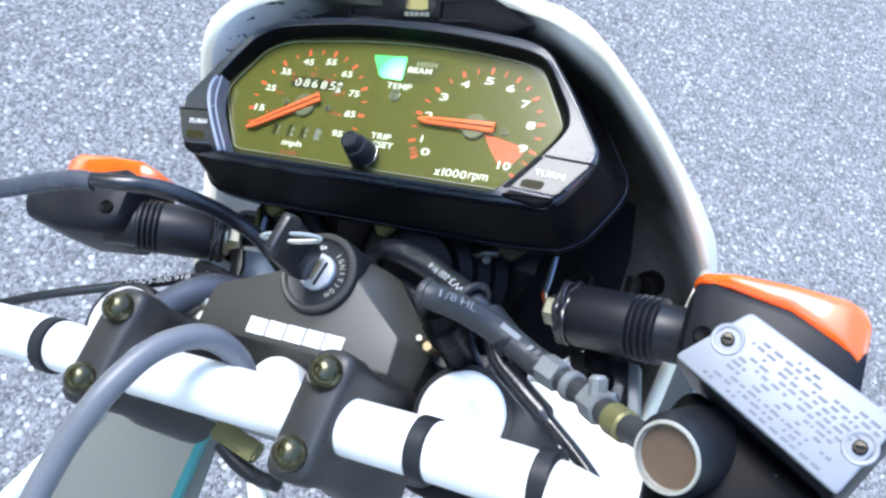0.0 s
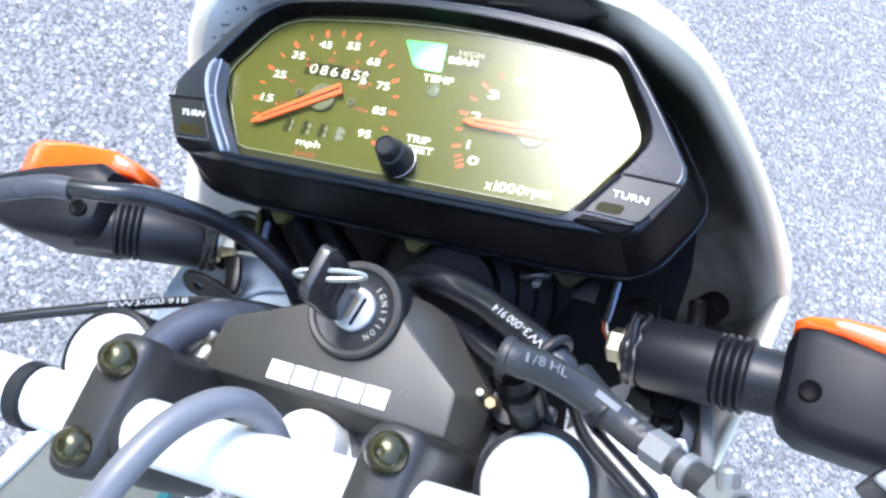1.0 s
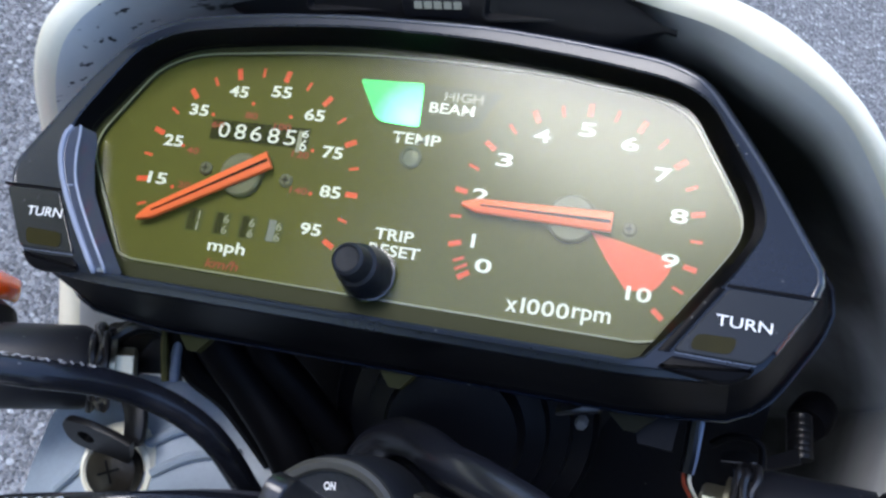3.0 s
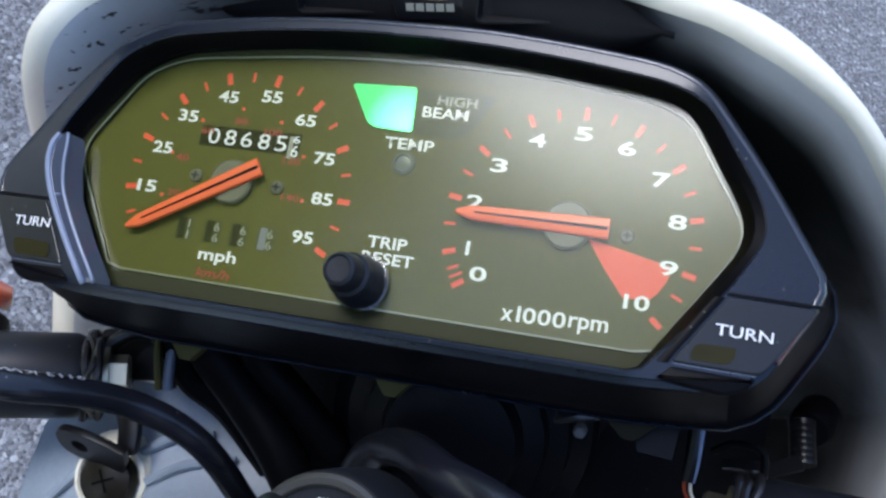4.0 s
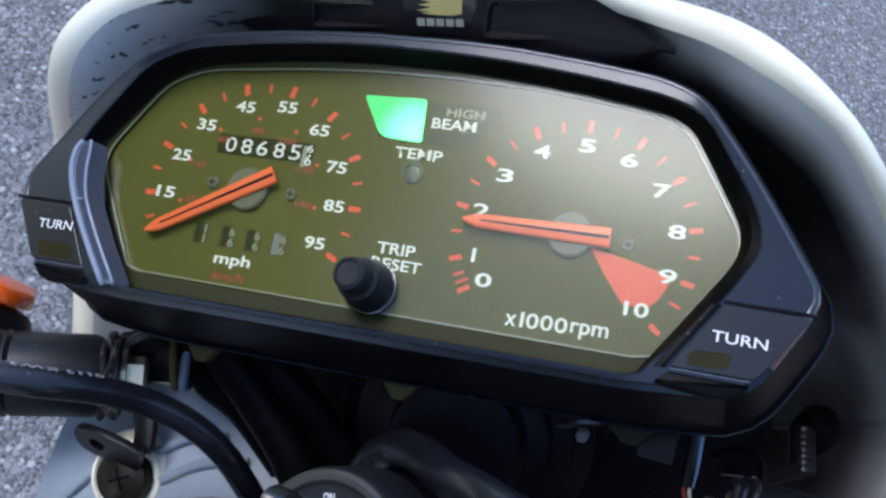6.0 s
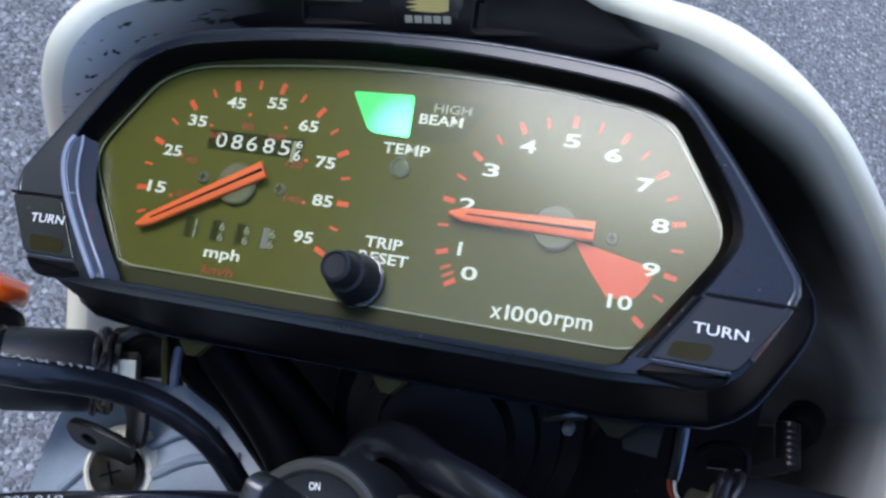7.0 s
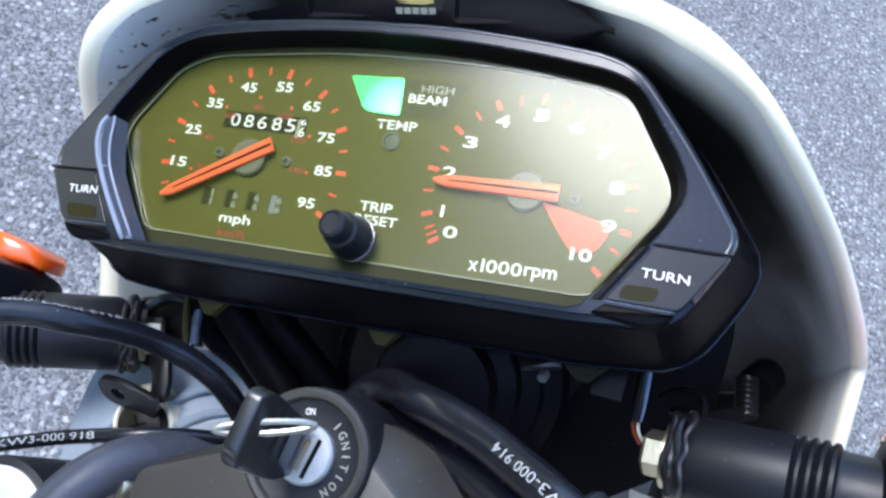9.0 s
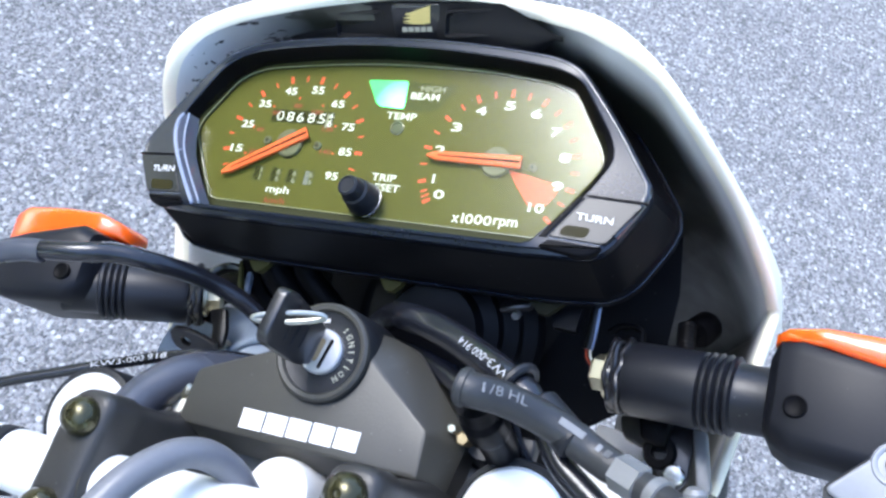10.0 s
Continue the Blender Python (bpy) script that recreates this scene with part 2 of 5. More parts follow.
orange["Subsurface Weight"].default_value, orange["Subsurface Scale"].default_value = 0.5, 0.02
orange["Subsurface Radius"].default_value = (1.0, 0.35, 0.08)
HOUSING = surf("signal_housing_plastic", (0.0075, 0.0085, 0.012), 0.42, bump=0.03, spec=0.22, dust=0.04)
GOLD = surf("gold_foil", (0.62, 0.52, 0.20), 0.35, metal=0.5, var=0.1, bump=0.05)
LABEL = surf("brushed_label_plate", (0.26, 0.27, 0.30), 0.5, metal=0.2, var=0.1, bump=0.05)
LABEL_INK = surf("worn_label_ink", (0.14, 0.145, 0.17), 0.6, var=0.3, scale=300, bump=0)
TEAL = surf("teal_stripe", (0.01, 0.13, 0.14), 0.3, bump=0.03)
SLEEVE_GLINT = surf("pale_sleeve_glint", (0.22, 0.27, 0.38), 0.2, bump=0.02, coat=0.5)
WIRE_BLUE = surf("light_wire_sleeve", (0.09, 0.115, 0.17), 0.3, bump=0.03)
LENS = clear("clear_cover_plastic", (0.95, 0.96, 0.87), 0.17, 1.385)
EDGE = clear("clear_edge_plastic", (0.75, 0.78, 0.8), 0.12, 1.6)
BARK = surf("bark", (0.10, 0.07, 0.05), 0.9, var=0.4, scale=6, fine=40, bump=0.8)
LEAF = surf("leaves", (0.12, 0.14, 0.02), 0.5, var=0.45, scale=1.2, fine=30, bump=0)
ln, ll = LEAF.node_tree.nodes, LEAF.node_tree.links
thin_leaf, both = ln.new("ShaderNodeBsdfTranslucent"), ln.new("ShaderNodeMixShader")
thin_leaf.inputs[0].default_value = (0.50, 0.54, 0.05, 1)
both.inputs[0].default_value = 0.7
ll.new(ln["Principled BSDF"].outputs[0], both.inputs[1])
ll.new(thin_leaf.outputs[0], both.inputs[2])
ll.new(both.outputs[0], ln["Material Output"].inputs[0])
ASPHALT = asphalt()


def scuffed():
    """Aged white plastic with sparse dark scuff strokes, black paint on top and toned-in shade."""
    m = surf("scuffed_white_plastic", (0.72, 0.73, 0.73), 0.4, var=0.1, bump=0.05)
    n, l = m.node_tree.nodes, m.node_tree.links
    b = n["Principled BSDF"]
    tc, mp, no, rp, mx = n.new("ShaderNodeTexCoord"), n.new("ShaderNodeMapping"), n.new("ShaderNodeTexNoise"), n.new("ShaderNodeMapRange"), n.new("ShaderNodeMix")
    mp.inputs["Rotation"].default_value = (0.3, 0.2, -0.5)
    mp.inputs["Scale"].default_value = (48, 330, 240)
    no.inputs["Scale"].default_value, no.inputs["Detail"].default_value = 1.0, 3
    rp.inputs["From Min"].default_value, rp.inputs["From Max"].default_value = 0.605, 0.64
    mx.data_type = "RGBA"
    l.new(tc.outputs["Object"], mp.inputs[0])
    l.new(mp.outputs[0], no.inputs["Vector"])
    l.new(no.outputs["Fac"], rp.inputs["Value"])
    sx, near, both_x = n.new("ShaderNodeSeparateXYZ"), n.new("ShaderNodeMapRange"), n.new("ShaderNodeMath")
    near.inputs["From Min"].default_value, near.inputs["From Max"].default_value = -0.02, -0.06
    both_x.operation = "MULTIPLY"
    l.new(tc.outputs["Object"], sx.inputs[0])
    high, upper = n.new("ShaderNodeMapRange"), n.new("ShaderNodeMath")
    high.inputs["From Min"].default_value, high.inputs["From Max"].default_value = 0.035, 0.055
    upper.operation = "MULTIPLY"
    l.new(sx.outputs["Y"], high.inputs["Value"])
    l.new(rp.outputs[0], upper.inputs[0])
    l.new(high.outputs[0], upper.inputs[1])
    l.new(sx.outputs["X"], near.inputs["Value"])
    l.new(upper.outputs[0], both_x.inputs[0])
    l.new(near.outputs[0], both_x.inputs[1])
    l.new(both_x.outputs[0], mx.inputs["Factor"])
    old = b.inputs["Base Color"].links[0].from_socket
    l.new(old, mx.inputs["A"])
    mx.inputs["B"].default_value = (0.03, 0.03, 0.035, 1)
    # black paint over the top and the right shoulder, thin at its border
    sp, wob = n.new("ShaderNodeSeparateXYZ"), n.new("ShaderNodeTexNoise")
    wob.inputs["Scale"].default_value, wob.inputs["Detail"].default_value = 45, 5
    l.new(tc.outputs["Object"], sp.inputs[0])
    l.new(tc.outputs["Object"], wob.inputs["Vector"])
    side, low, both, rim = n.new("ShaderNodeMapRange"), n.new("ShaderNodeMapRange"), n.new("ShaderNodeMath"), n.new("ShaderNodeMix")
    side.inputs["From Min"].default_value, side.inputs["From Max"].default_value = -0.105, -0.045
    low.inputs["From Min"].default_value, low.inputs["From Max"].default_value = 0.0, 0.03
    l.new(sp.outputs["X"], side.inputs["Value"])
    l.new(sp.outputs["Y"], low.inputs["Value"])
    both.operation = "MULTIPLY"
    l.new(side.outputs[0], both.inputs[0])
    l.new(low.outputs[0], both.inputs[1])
    # on the right side the shade further in is painted too, darker with depth
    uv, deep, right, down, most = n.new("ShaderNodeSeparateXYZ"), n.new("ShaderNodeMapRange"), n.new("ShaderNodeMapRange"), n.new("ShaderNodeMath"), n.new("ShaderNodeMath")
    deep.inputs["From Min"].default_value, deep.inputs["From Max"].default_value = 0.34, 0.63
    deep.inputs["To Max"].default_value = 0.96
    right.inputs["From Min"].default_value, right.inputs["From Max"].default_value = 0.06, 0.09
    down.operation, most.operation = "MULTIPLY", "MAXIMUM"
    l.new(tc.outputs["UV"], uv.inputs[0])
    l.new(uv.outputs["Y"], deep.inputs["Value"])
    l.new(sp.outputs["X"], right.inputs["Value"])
    # on the right shoulder the light along the edge is kept as a pale band
    band, lit_edge, keep, top = n.new("ShaderNodeMapRange"), n.new("ShaderNodeMath"), n.new("ShaderNodeMath"), n.new("ShaderNodeMath")
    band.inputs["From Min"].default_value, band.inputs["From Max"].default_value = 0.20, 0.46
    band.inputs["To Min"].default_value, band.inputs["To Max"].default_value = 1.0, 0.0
    lit_edge.operation, keep.operation, top.operation = "MULTIPLY", "SUBTRACT", "MULTIPLY"
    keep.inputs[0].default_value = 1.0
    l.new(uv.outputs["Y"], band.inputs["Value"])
    l.new(band.outputs[0], lit_edge.inputs[0])
    l.new(right.outputs[0], lit_edge.inputs[1])
    l.new(lit_edge.outputs[0], keep.inputs[1])
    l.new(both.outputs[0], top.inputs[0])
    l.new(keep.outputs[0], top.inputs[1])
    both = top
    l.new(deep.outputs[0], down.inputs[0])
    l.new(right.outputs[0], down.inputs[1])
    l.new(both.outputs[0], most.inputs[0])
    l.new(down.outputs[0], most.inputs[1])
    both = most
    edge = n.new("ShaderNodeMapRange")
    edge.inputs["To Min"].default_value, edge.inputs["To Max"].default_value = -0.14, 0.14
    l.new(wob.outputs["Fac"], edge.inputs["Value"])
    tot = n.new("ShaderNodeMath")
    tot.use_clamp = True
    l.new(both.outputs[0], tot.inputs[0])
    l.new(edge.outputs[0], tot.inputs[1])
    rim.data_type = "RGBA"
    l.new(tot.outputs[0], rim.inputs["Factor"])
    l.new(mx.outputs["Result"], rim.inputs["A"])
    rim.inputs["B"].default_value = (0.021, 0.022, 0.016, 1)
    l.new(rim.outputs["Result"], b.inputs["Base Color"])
    return m


SCUFFED = scuffed()
TYRE = surf("tyre_rubber", (0.02, 0.02, 0.02), 0.7, bump=0.3)

# ---- building helpers: all motorcycle sizes in millimetres, x to the right along the dial, y up its face, z out of it ----
MM = 0.001
BIKE = Matrix(((0.8943, -0.2099, -0.3952, 0.0), (0.0, 0.8832, -0.4691, 0.0), (0.4474, 0.4195, 0.7898, 1.1575), (0, 0, 0, 1)))


def part(name, bm, material, parent, label="", smooth=35):
    bmesh.ops.recalc_face_normals(bm, faces=bm.faces)
    for v in bm.verts:
        v.co *= MM
    me = bpy.data.meshes.new(name)
    if smooth:
        for f in bm.faces:
            f.smooth = True
        for e in bm.edges:
            if len(e.link_faces) == 2 and e.calc_face_angle(0) > radians(smooth):
                e.smooth = False
    bm.to_mesh(me)
    bm.free()
    me.materials.append(material)
    ob = new(name, me)
    ob.parent = parent
    if label:
        tagged(ob, label)
    return ob


def loft(loops, caps=(True, True), closed=True, bm=None):
    bm = bm or bmesh.new()
    rows = [[bm.verts.new(p) for p in lp] for lp in loops]
    k = len(rows[0])
    for a, b in zip(rows, rows[1:]):
        for i in range(k if closed else k - 1):
            j = (i + 1) % k
            bm.faces.new((a[i], a[j], b[j], b[i]))
    if closed and caps[0]:
        bm.faces.new(rows[0][::-1])
    if closed and caps[1]:
        bm.faces.new(rows[-1])
    return bm


def lathe(profile, origin=(0, 0, 0), axis=(0, 0, 1), n=32, caps=(True, True), bm=None, squash=1.0):
    q = Vector(axis).normalized().to_track_quat("Z", "Y")
    o = Vector(origin)
    loops = [[o + q @ Vector((r * math.cos(2 * math.pi * i / n), squash * r * math.sin(2 * math.pi * i / n), h)) for i in range(n)] for r, h in profile]
    return loft(loops, caps, bm=bm)


def spline(pts, res=8):
    p = [Vector(v) for v in pts]
    p = [2 * p[0] - p[1]] + p + [2 * p[-1] - p[-2]]
    out = []
    for i in range(1, len(p) - 2):
        for k in range(res):
            t = k / res
            out.append(0.5 * (2 * p[i] + (p[i + 1] - p[i - 1]) * t + (2 * p[i - 1] - 5 * p[i] + 4 * p[i + 1] - p[i + 2]) * t * t + (3 * p[i] - p[i - 1] - 3 * p[i + 1] + p[i + 2]) * t ** 3))
    return out + [p[-2]]


def frames_of(line):
    """Tangent and a carried normal along a line."""
    out, nrm = [], None
    for i, p in enumerate(line):
        t = (line[min(i + 1, len(line) - 1)] - line[max(i - 1, 0)]).normalized()
        nrm = (nrm - t * nrm.dot(t)) if nrm else (Vector((0.1, 0.2, 1)) - t * t.dot(Vector((0.1, 0.2, 1))))
        if nrm.length < 1e-4:
            nrm = t.orthogonal()
        nrm.normalize()
        out.append((p, t, nrm.copy(), t.cross(nrm)))
    return out


def tube(pts, r, n=14, res=8, bm=None, flat=1.0):
    fr = frames_of(spline(pts, res))
    rad = r if callable(r) else (lambda s: r)
    m = len(fr) - 1
    return loft([[p + rad(i / m) * (math.cos(2 * math.pi * k / n) * a * flat + math.sin(2 * math.pi * k / n) * b) for k in range(n)] for i, (p, t, a, b) in enumerate(fr)], bm=bm)


def rounded(pts, r=4.0, seg=5):
    """A closed outline with its corners rounded."""
    out, n = [], len(pts)
    rs = r if isinstance(r, (list, tuple)) else [r] * n
    for i in range(n):
        a, b, c = Vector(pts[i - 1]), Vector(pts[i]), Vector(pts[(i + 1) % n])
        u, w = (a - b), (c - b)
        d = min(rs[i], u.length * 0.45, w.length * 0.45)
        p, q = b + u.normalized() * d, b + w.normalized() * d
        for k in range(seg + 1):
            t = k / seg
            out.append((1 - t) ** 2 * p + 2 * t * (1 - t) * b + t * t * q)
    return out


def polar(pts, n=180, centre=(0, 31)):
    """The outline sampled at even angles round a centre, so that two outlines can be bridged."""
    c = Vector(centre)
    out = []
    for i in range(n):
        a = 2 * math.pi * i / n
        d = Vector((math.cos(a), math.sin(a)))
        best = 0
        for j in range(len(pts)):
            p, q = Vector(pts[j]) - c, Vector(pts[(j + 1) % len(pts)]) - c
            e = q - p
            den = d.x * e.y - d.y * e.x
            if abs(den) < 1e-9:
                continue
            s, u = (p.x * e.y - p.y * e.x) / den, (p.x * d.y - p.y * d.x) / den
            if s > 0 and -1e-6 <= u <= 1 + 1e-6:
                best = max(best, s)
        out.append(c + d * best)
    return out


def grow(pts, d):
    """An outline moved outwards by d."""
    n, out = len(pts), []
    area = sum(pts[i - 1][0] * pts[i][1] - pts[i][0] * pts[i - 1][1] for i in range(n))
    for i in range(n):
        t = (Vector(pts[(i + 1) % n]) - Vector(pts[i - 1]))
        t = t.normalized() if t.length else Vector((1, 0))
        nrm = Vector((t.y, -t.x)) * (1 if area > 0 else -1)
        out.append(Vector(pts[i]) + nrm * d)
    return out


def at_z(pts, z):
    return [Vector((p[0], p[1], z)) for p in pts]


def prism(pts, z0, z1, edge=0.0, bm=None):
    """A flat piece with its upper edge eased."""
    if edge:
        return loft([at_z(pts, z0), at_z(pts, z1 - edge), at_z(grow(pts, -edge * 0.4), z1 - edge * 0.3), at_z(grow(pts, -edge), z1)], bm=bm)
    return loft([at_z(pts, z0), at_z(pts, z1)], bm=bm)


def place(bm, origin, xa, za):
    """Turns what was built at the origin so that its z looks along za and its x along xa."""
    z = Vector(za).normalized()
    x = Vector(xa)
    x = (x - z * x.dot(z)).normalized()
    m = Matrix((x, z.cross(x), z)).transposed().to_4x4()
    m.translation = Vector(origin)
    bmesh.ops.transform(bm, matrix=m, verts=bm.verts)
    return bm


def box(size, centre=(0, 0, 0), bevel=0.0, bm=None, seg=2):
    b = bmesh.new()
    bmesh.ops.create_cube(b, size=1)
    for v in b.verts:
        v.co = Vector((v.co.x * size[0], v.co.y * size[1], v.co.z * size[2])) + Vector(centre)
    if bevel:
        bmesh.ops.bevel(b, geom=b.edges[:], offset=bevel, segments=seg, affect="EDGES")
    return b


def letters(text, width, height, bold=0.02, shear=0.0):
    """A bmesh of letters, centred, in the built-in font, of the given width and height."""
    cu = bpy.data.curves.new("letters", "FONT")
    cu.body, cu.offset, cu.shear, cu.resolution_u = text, bold, shear, 3
    ob = bpy.data.objects.new("letters", cu)
    me = bpy.data.meshes.new_from_object(ob)
    bm = bmesh.new()
    bm.from_mesh(me)
    bpy.data.objects.remove(ob)
    bpy.data.meshes.remove(me)
    bpy.data.curves.remove(cu)
    lo = Vector([min(v.co[k] for v in bm.verts) for k in range(3)])
    hi = Vector([max(v.co[k] for v in bm.verts) for k in range(3)])
    for v in bm.verts:
        v.co = Vector(((v.co.x - (lo.x + hi.x) / 2) / (hi.x - lo.x) * width, (v.co.y - (lo.y + hi.y) / 2) / (hi.y - lo.y) * height, 0))
    return bm


def written(text, x, y, z, width, height, material, parent, name="lettering", turn=0.0, **kw):
    bm = letters(text, width, height, **kw)
    bmesh.ops.transform(bm, matrix=Matrix.Translation((x, y, z)) @ Matrix.Rotation(radians(turn), 4, "Z"), verts=bm.verts)
    return part(name, bm, material, parent, smooth=0)


def wrapped(bm, pts, r, s0, turn, res=12, flip=False):
    """Bends flat letters (x along, y across) onto a hose: s0 mm from its start, turned round it by so many degrees from the carried normal."""
    fr = frames_of(spline(pts, res))
    run = [0.0]
    for a, b in zip(fr, fr[1:]):
        run.append(run[-1] + (b[0] - a[0]).length)
    for v in bm.verts:
        x, y = (-v.co.x, -v.co.y) if flip else (v.co.x, v.co.y)
        s = min(max(x + s0, 0), run[-1] - 1e-3)
        i = max(k for k in range(len(run) - 1) if run[k] <= s)
        f = (s - run[i]) / (run[i + 1] - run[i])
        p = fr[i][0].lerp(fr[i + 1][0], f)
        a, b = fr[i][2].lerp(fr[i + 1][2], f), fr[i][3].lerp(fr[i + 1][3], f)
        w = radians(turn) - y / r
        v.co = p + (r + 0.28) * (math.cos(w) * a + math.sin(w) * b)
    return bm

# ---- the ground ----
bm = bmesh.new()
bmesh.ops.create_grid(bm, x_segments=40, y_segments=40, size=1)
for v in bm.verts:
    v.co = Vector((math.copysign(abs(v.co.x) ** 3 * 300, v.co.x), math.copysign(abs(v.co.y) ** 3 * 300, v.co.y), 0))
me = bpy.data.meshes.new("ground")
bm.to_mesh(me)
bm.free()
me.materials.append(ASPHALT)
tagged(new("ground", me), "worn grey asphalt with pale stones showing", "ground", kind="structure")

# ---- the motorcycle ----
moto = new("motorcycle")
moto.matrix_world = BIKE
tagged(moto, "white and black dual-sport motorcycle leaning on its stand, bars turned", "motorcycle")


def mirrored(right):
    return [(-x, y) for x, y in reversed(right)]


# instrument cluster: outer rim, opening and dial outlines
half = [(71, -9), (95, -7), (101, -2.5), (110.5, 15), (111.5, 22.5), (90, 51), (78, 63), (66, 69), (40, 72.6), (14, 74.3)]
right = [(71, -9), (95, -7), (101, -2.5), (110.8, 15), (112.6, 21.5), (95.8, 46.0), (79.8, 65), (69, 69.4), (48, 72.2), (24, 74.4)]
RIM = polar(rounded(right + mirrored(half), [2, 5, 6, 6, 6, 20, 8, 10, 10, 10] + [10, 10, 10, 8, 20, 6, 6, 6, 5, 2]))
half = [(71, -6), (94.5, 32), (76, 58.0), (65, 64.2), (40, 68.0), (14, 70)]
right = [(72.2, -6), (95.8, 31.0), (77.6, 59.8), (68.4, 63.9), (42, 67.6), (14, 70)]
OPEN = polar(rounded(right + mirrored(half), [2, 9, 7, 8, 10, 10] + [10, 10, 8, 7, 9, 2]))
half = [(72.4, 0.4), (90.2, 31.8), (74.4, 56.6), (63, 61.9), (30, 65.4), (10, 66.6)]
right = [(74.5, -0.3), (93.8, 30.4), (76.0, 58.4), (67, 62.2), (40, 65.8), (10, 66.8)]
FACE = polar(rounded(right + mirrored(half), [1, 7, 7, 8, 10, 10] + [10, 10, 8, 7, 7, 1]))
LIP_RIGHT = polar(rounded([(72.9, -6.3), (90.9, 16.2), (98.0, 30.5), (94.9, 39.5), (80.6, 60.0), (71, 64.0), (50, 67.3), (26, 69.7), (2, 70.7), (-60, 66), (-95, 30), (-70, -6.3)], [1, 6, 8, 8, 8, 8, 10, 10, 10, 8, 8, 2]))


def belly(pts, d, low):
    """The rim grown by d, its lower side let down by low."""
    return [p + Vector((0, -low * max(0, min(1, (12 - p.y) / 14)))) for p in grow(pts, d)]


def wing(p):
    """How far the side wings of the rim fall back."""
    return -6.0 * max(0.0, min(1.0, (abs(p.x) - 77) / 34))


def rim_z(pts, z):
    return [Vector((p[0], p[1], z + wing(p))) for p in pts]


def winged(bm):
    for v in bm.verts:
        v.co.z += wing(v.co)
    return bm


cluster = part("dashboard", loft([at_z(grow(FACE, -3), -3), at_z(grow(OPEN, -1), -2), rim_z(grow(RIM, -0.8), 4), rim_z(RIM, 3), at_z(belly(RIM, 3, 0), -14), at_z(belly(RIM, 5.4, 0), -27), at_z(belly(RIM, 6.8, 0), -29), at_z(belly(RIM, 6.8, 0), -34), at_z(belly(RIM, 5, 0), -36.5), at_z(grow(RIM, -20), -40)]), BLACK, moto, "black plastic dashboard housing with speedometer and tachometer", smooth=18)
lip_line = at_z(belly(RIM, 6.9, 0), -28.6)
part("housing_lip", tube(lip_line + lip_line[:1], 0.5, n=6, res=1), SATIN, cluster, "thin moulded lip round the housing")
lip = [c if a.x > 0 else a.lerp(b, 0.86) for a, b, c in zip(RIM, OPEN, LIP_RIGHT)]
part("bezel", loft([rim_z(grow(RIM, -1), 3.5), rim_z(RIM, 5), rim_z(RIM, 9), rim_z(grow(RIM, -1.6), 9.6), rim_z(grow(RIM, -1.7), 11.3), rim_z(lip, 11.6), rim_z(grow(lip, -0.5), 11.2)], (False, False)), SATIN, cluster, "satin black bezel with rounded edge", smooth=25)
arc = [i % len(RIM) for i in range(-8, 99)]
part("bezel_edge", loft([[rim_z(grow(RIM, d), z)[i] for i in arc] for d, z in ((0.1, 8.6), (0.25, 9.2), (-0.1, 10.4), (-0.8, 11.3), (-1.5, 11.6), (-2.0, 11.3))], closed=False), POLISHED, cluster, "shiny rounded outer edge of the bezel", smooth=80)
part("bezel_wall", loft([rim_z(grow(lip, -0.45), 11.2), at_z([a.lerp(b, 0.7) for a, b in zip(lip, OPEN)], 7.5), at_z(grow(OPEN, -0.9), 3), at_z(grow(OPEN, -1.2), 1.6)], (False, False)), INKY, cluster, "deep black inner wall of the bezel")
part("dial_surround", loft([at_z(grow(OPEN, -0.6), 1.2), at_z(grow(FACE, 0.8), 1.2), at_z(FACE, 0.9), at_z(FACE, -1)], (False, False)), DIAL_EDGE, cluster)
# the border's pale colour carries the gleam of the cover's edge
part("lens_border", loft([at_z(grow(FACE, 0.35), 1.2), at_z(grow(FACE, 0.35), 1.55), at_z(grow(FACE, -0.1), 1.55), at_z(grow(FACE, -0.1), 1.2)], (False, False)), BORDER, cluster, "thin border line of the clear cover, gleam in its pale colour")
part("dial_face", loft([at_z(grow(FACE, 1), -2), at_z(grow(FACE, 1), 0)]), DIAL, cluster, "dark dial face")
pane_out = [Vector((p.x, max(p.y, -0.9))) for p in grow(OPEN, -1.3)]
lens = part("clear_cover", loft([at_z(pane_out, 3.5), at_z(pane_out, 4.2)]), LENS, cluster, "clear plastic cover reflecting sky and trees")
lens.visible_shadow = False

# side panels with the indicator windows, and the bright edge of the cover
for s in (1, -1):
    quad = [(s * 90.8, 14.6), (s * 110.6, 15.0), (s * 99.8, -2.0), (s * 80.0, -2.2)]
    part("indicator_panel", winged(prism(rounded(quad, [1.2, 2.0, 2.0, 1.0], 3), 8, 12.0, 0.35)), WINDOW, cluster, "dark window marked turn", smooth=0)
    part("panel_rim", winged(tube([(s * 80.3, -2.5, 11.5), (s * 90, -2.5, 11.6), (s * 98.6, -2.4, 11.5)], 0.08, n=6, res=3)), EDGE_GREY, cluster, "thin bright lower edge of the window")
    part("indicator_lamp", winged(prism(rounded([(84.6, 2.8), (94.2, 3.2), (92.8, -0.9), (83.4, -1.1)] if s > 0 else [(-85.8, 3.0), (-99.0, 3.6), (-97.4, -0.9), (-85.0, -1.1)], 1.8, 4), 11.6, 12.2)), AMBER_OFF, cluster, "unlit amber lamp")
    part("lettering", winged(place(letters("TURN", 12.8, 2.6, bold=0.006), (94.9 if s > 0 else -93.4, 6.7 if s > 0 else 8.3, 12.6), (1, 0, 0), (0, 0, 1))), PRINT, cluster, smooth=0)
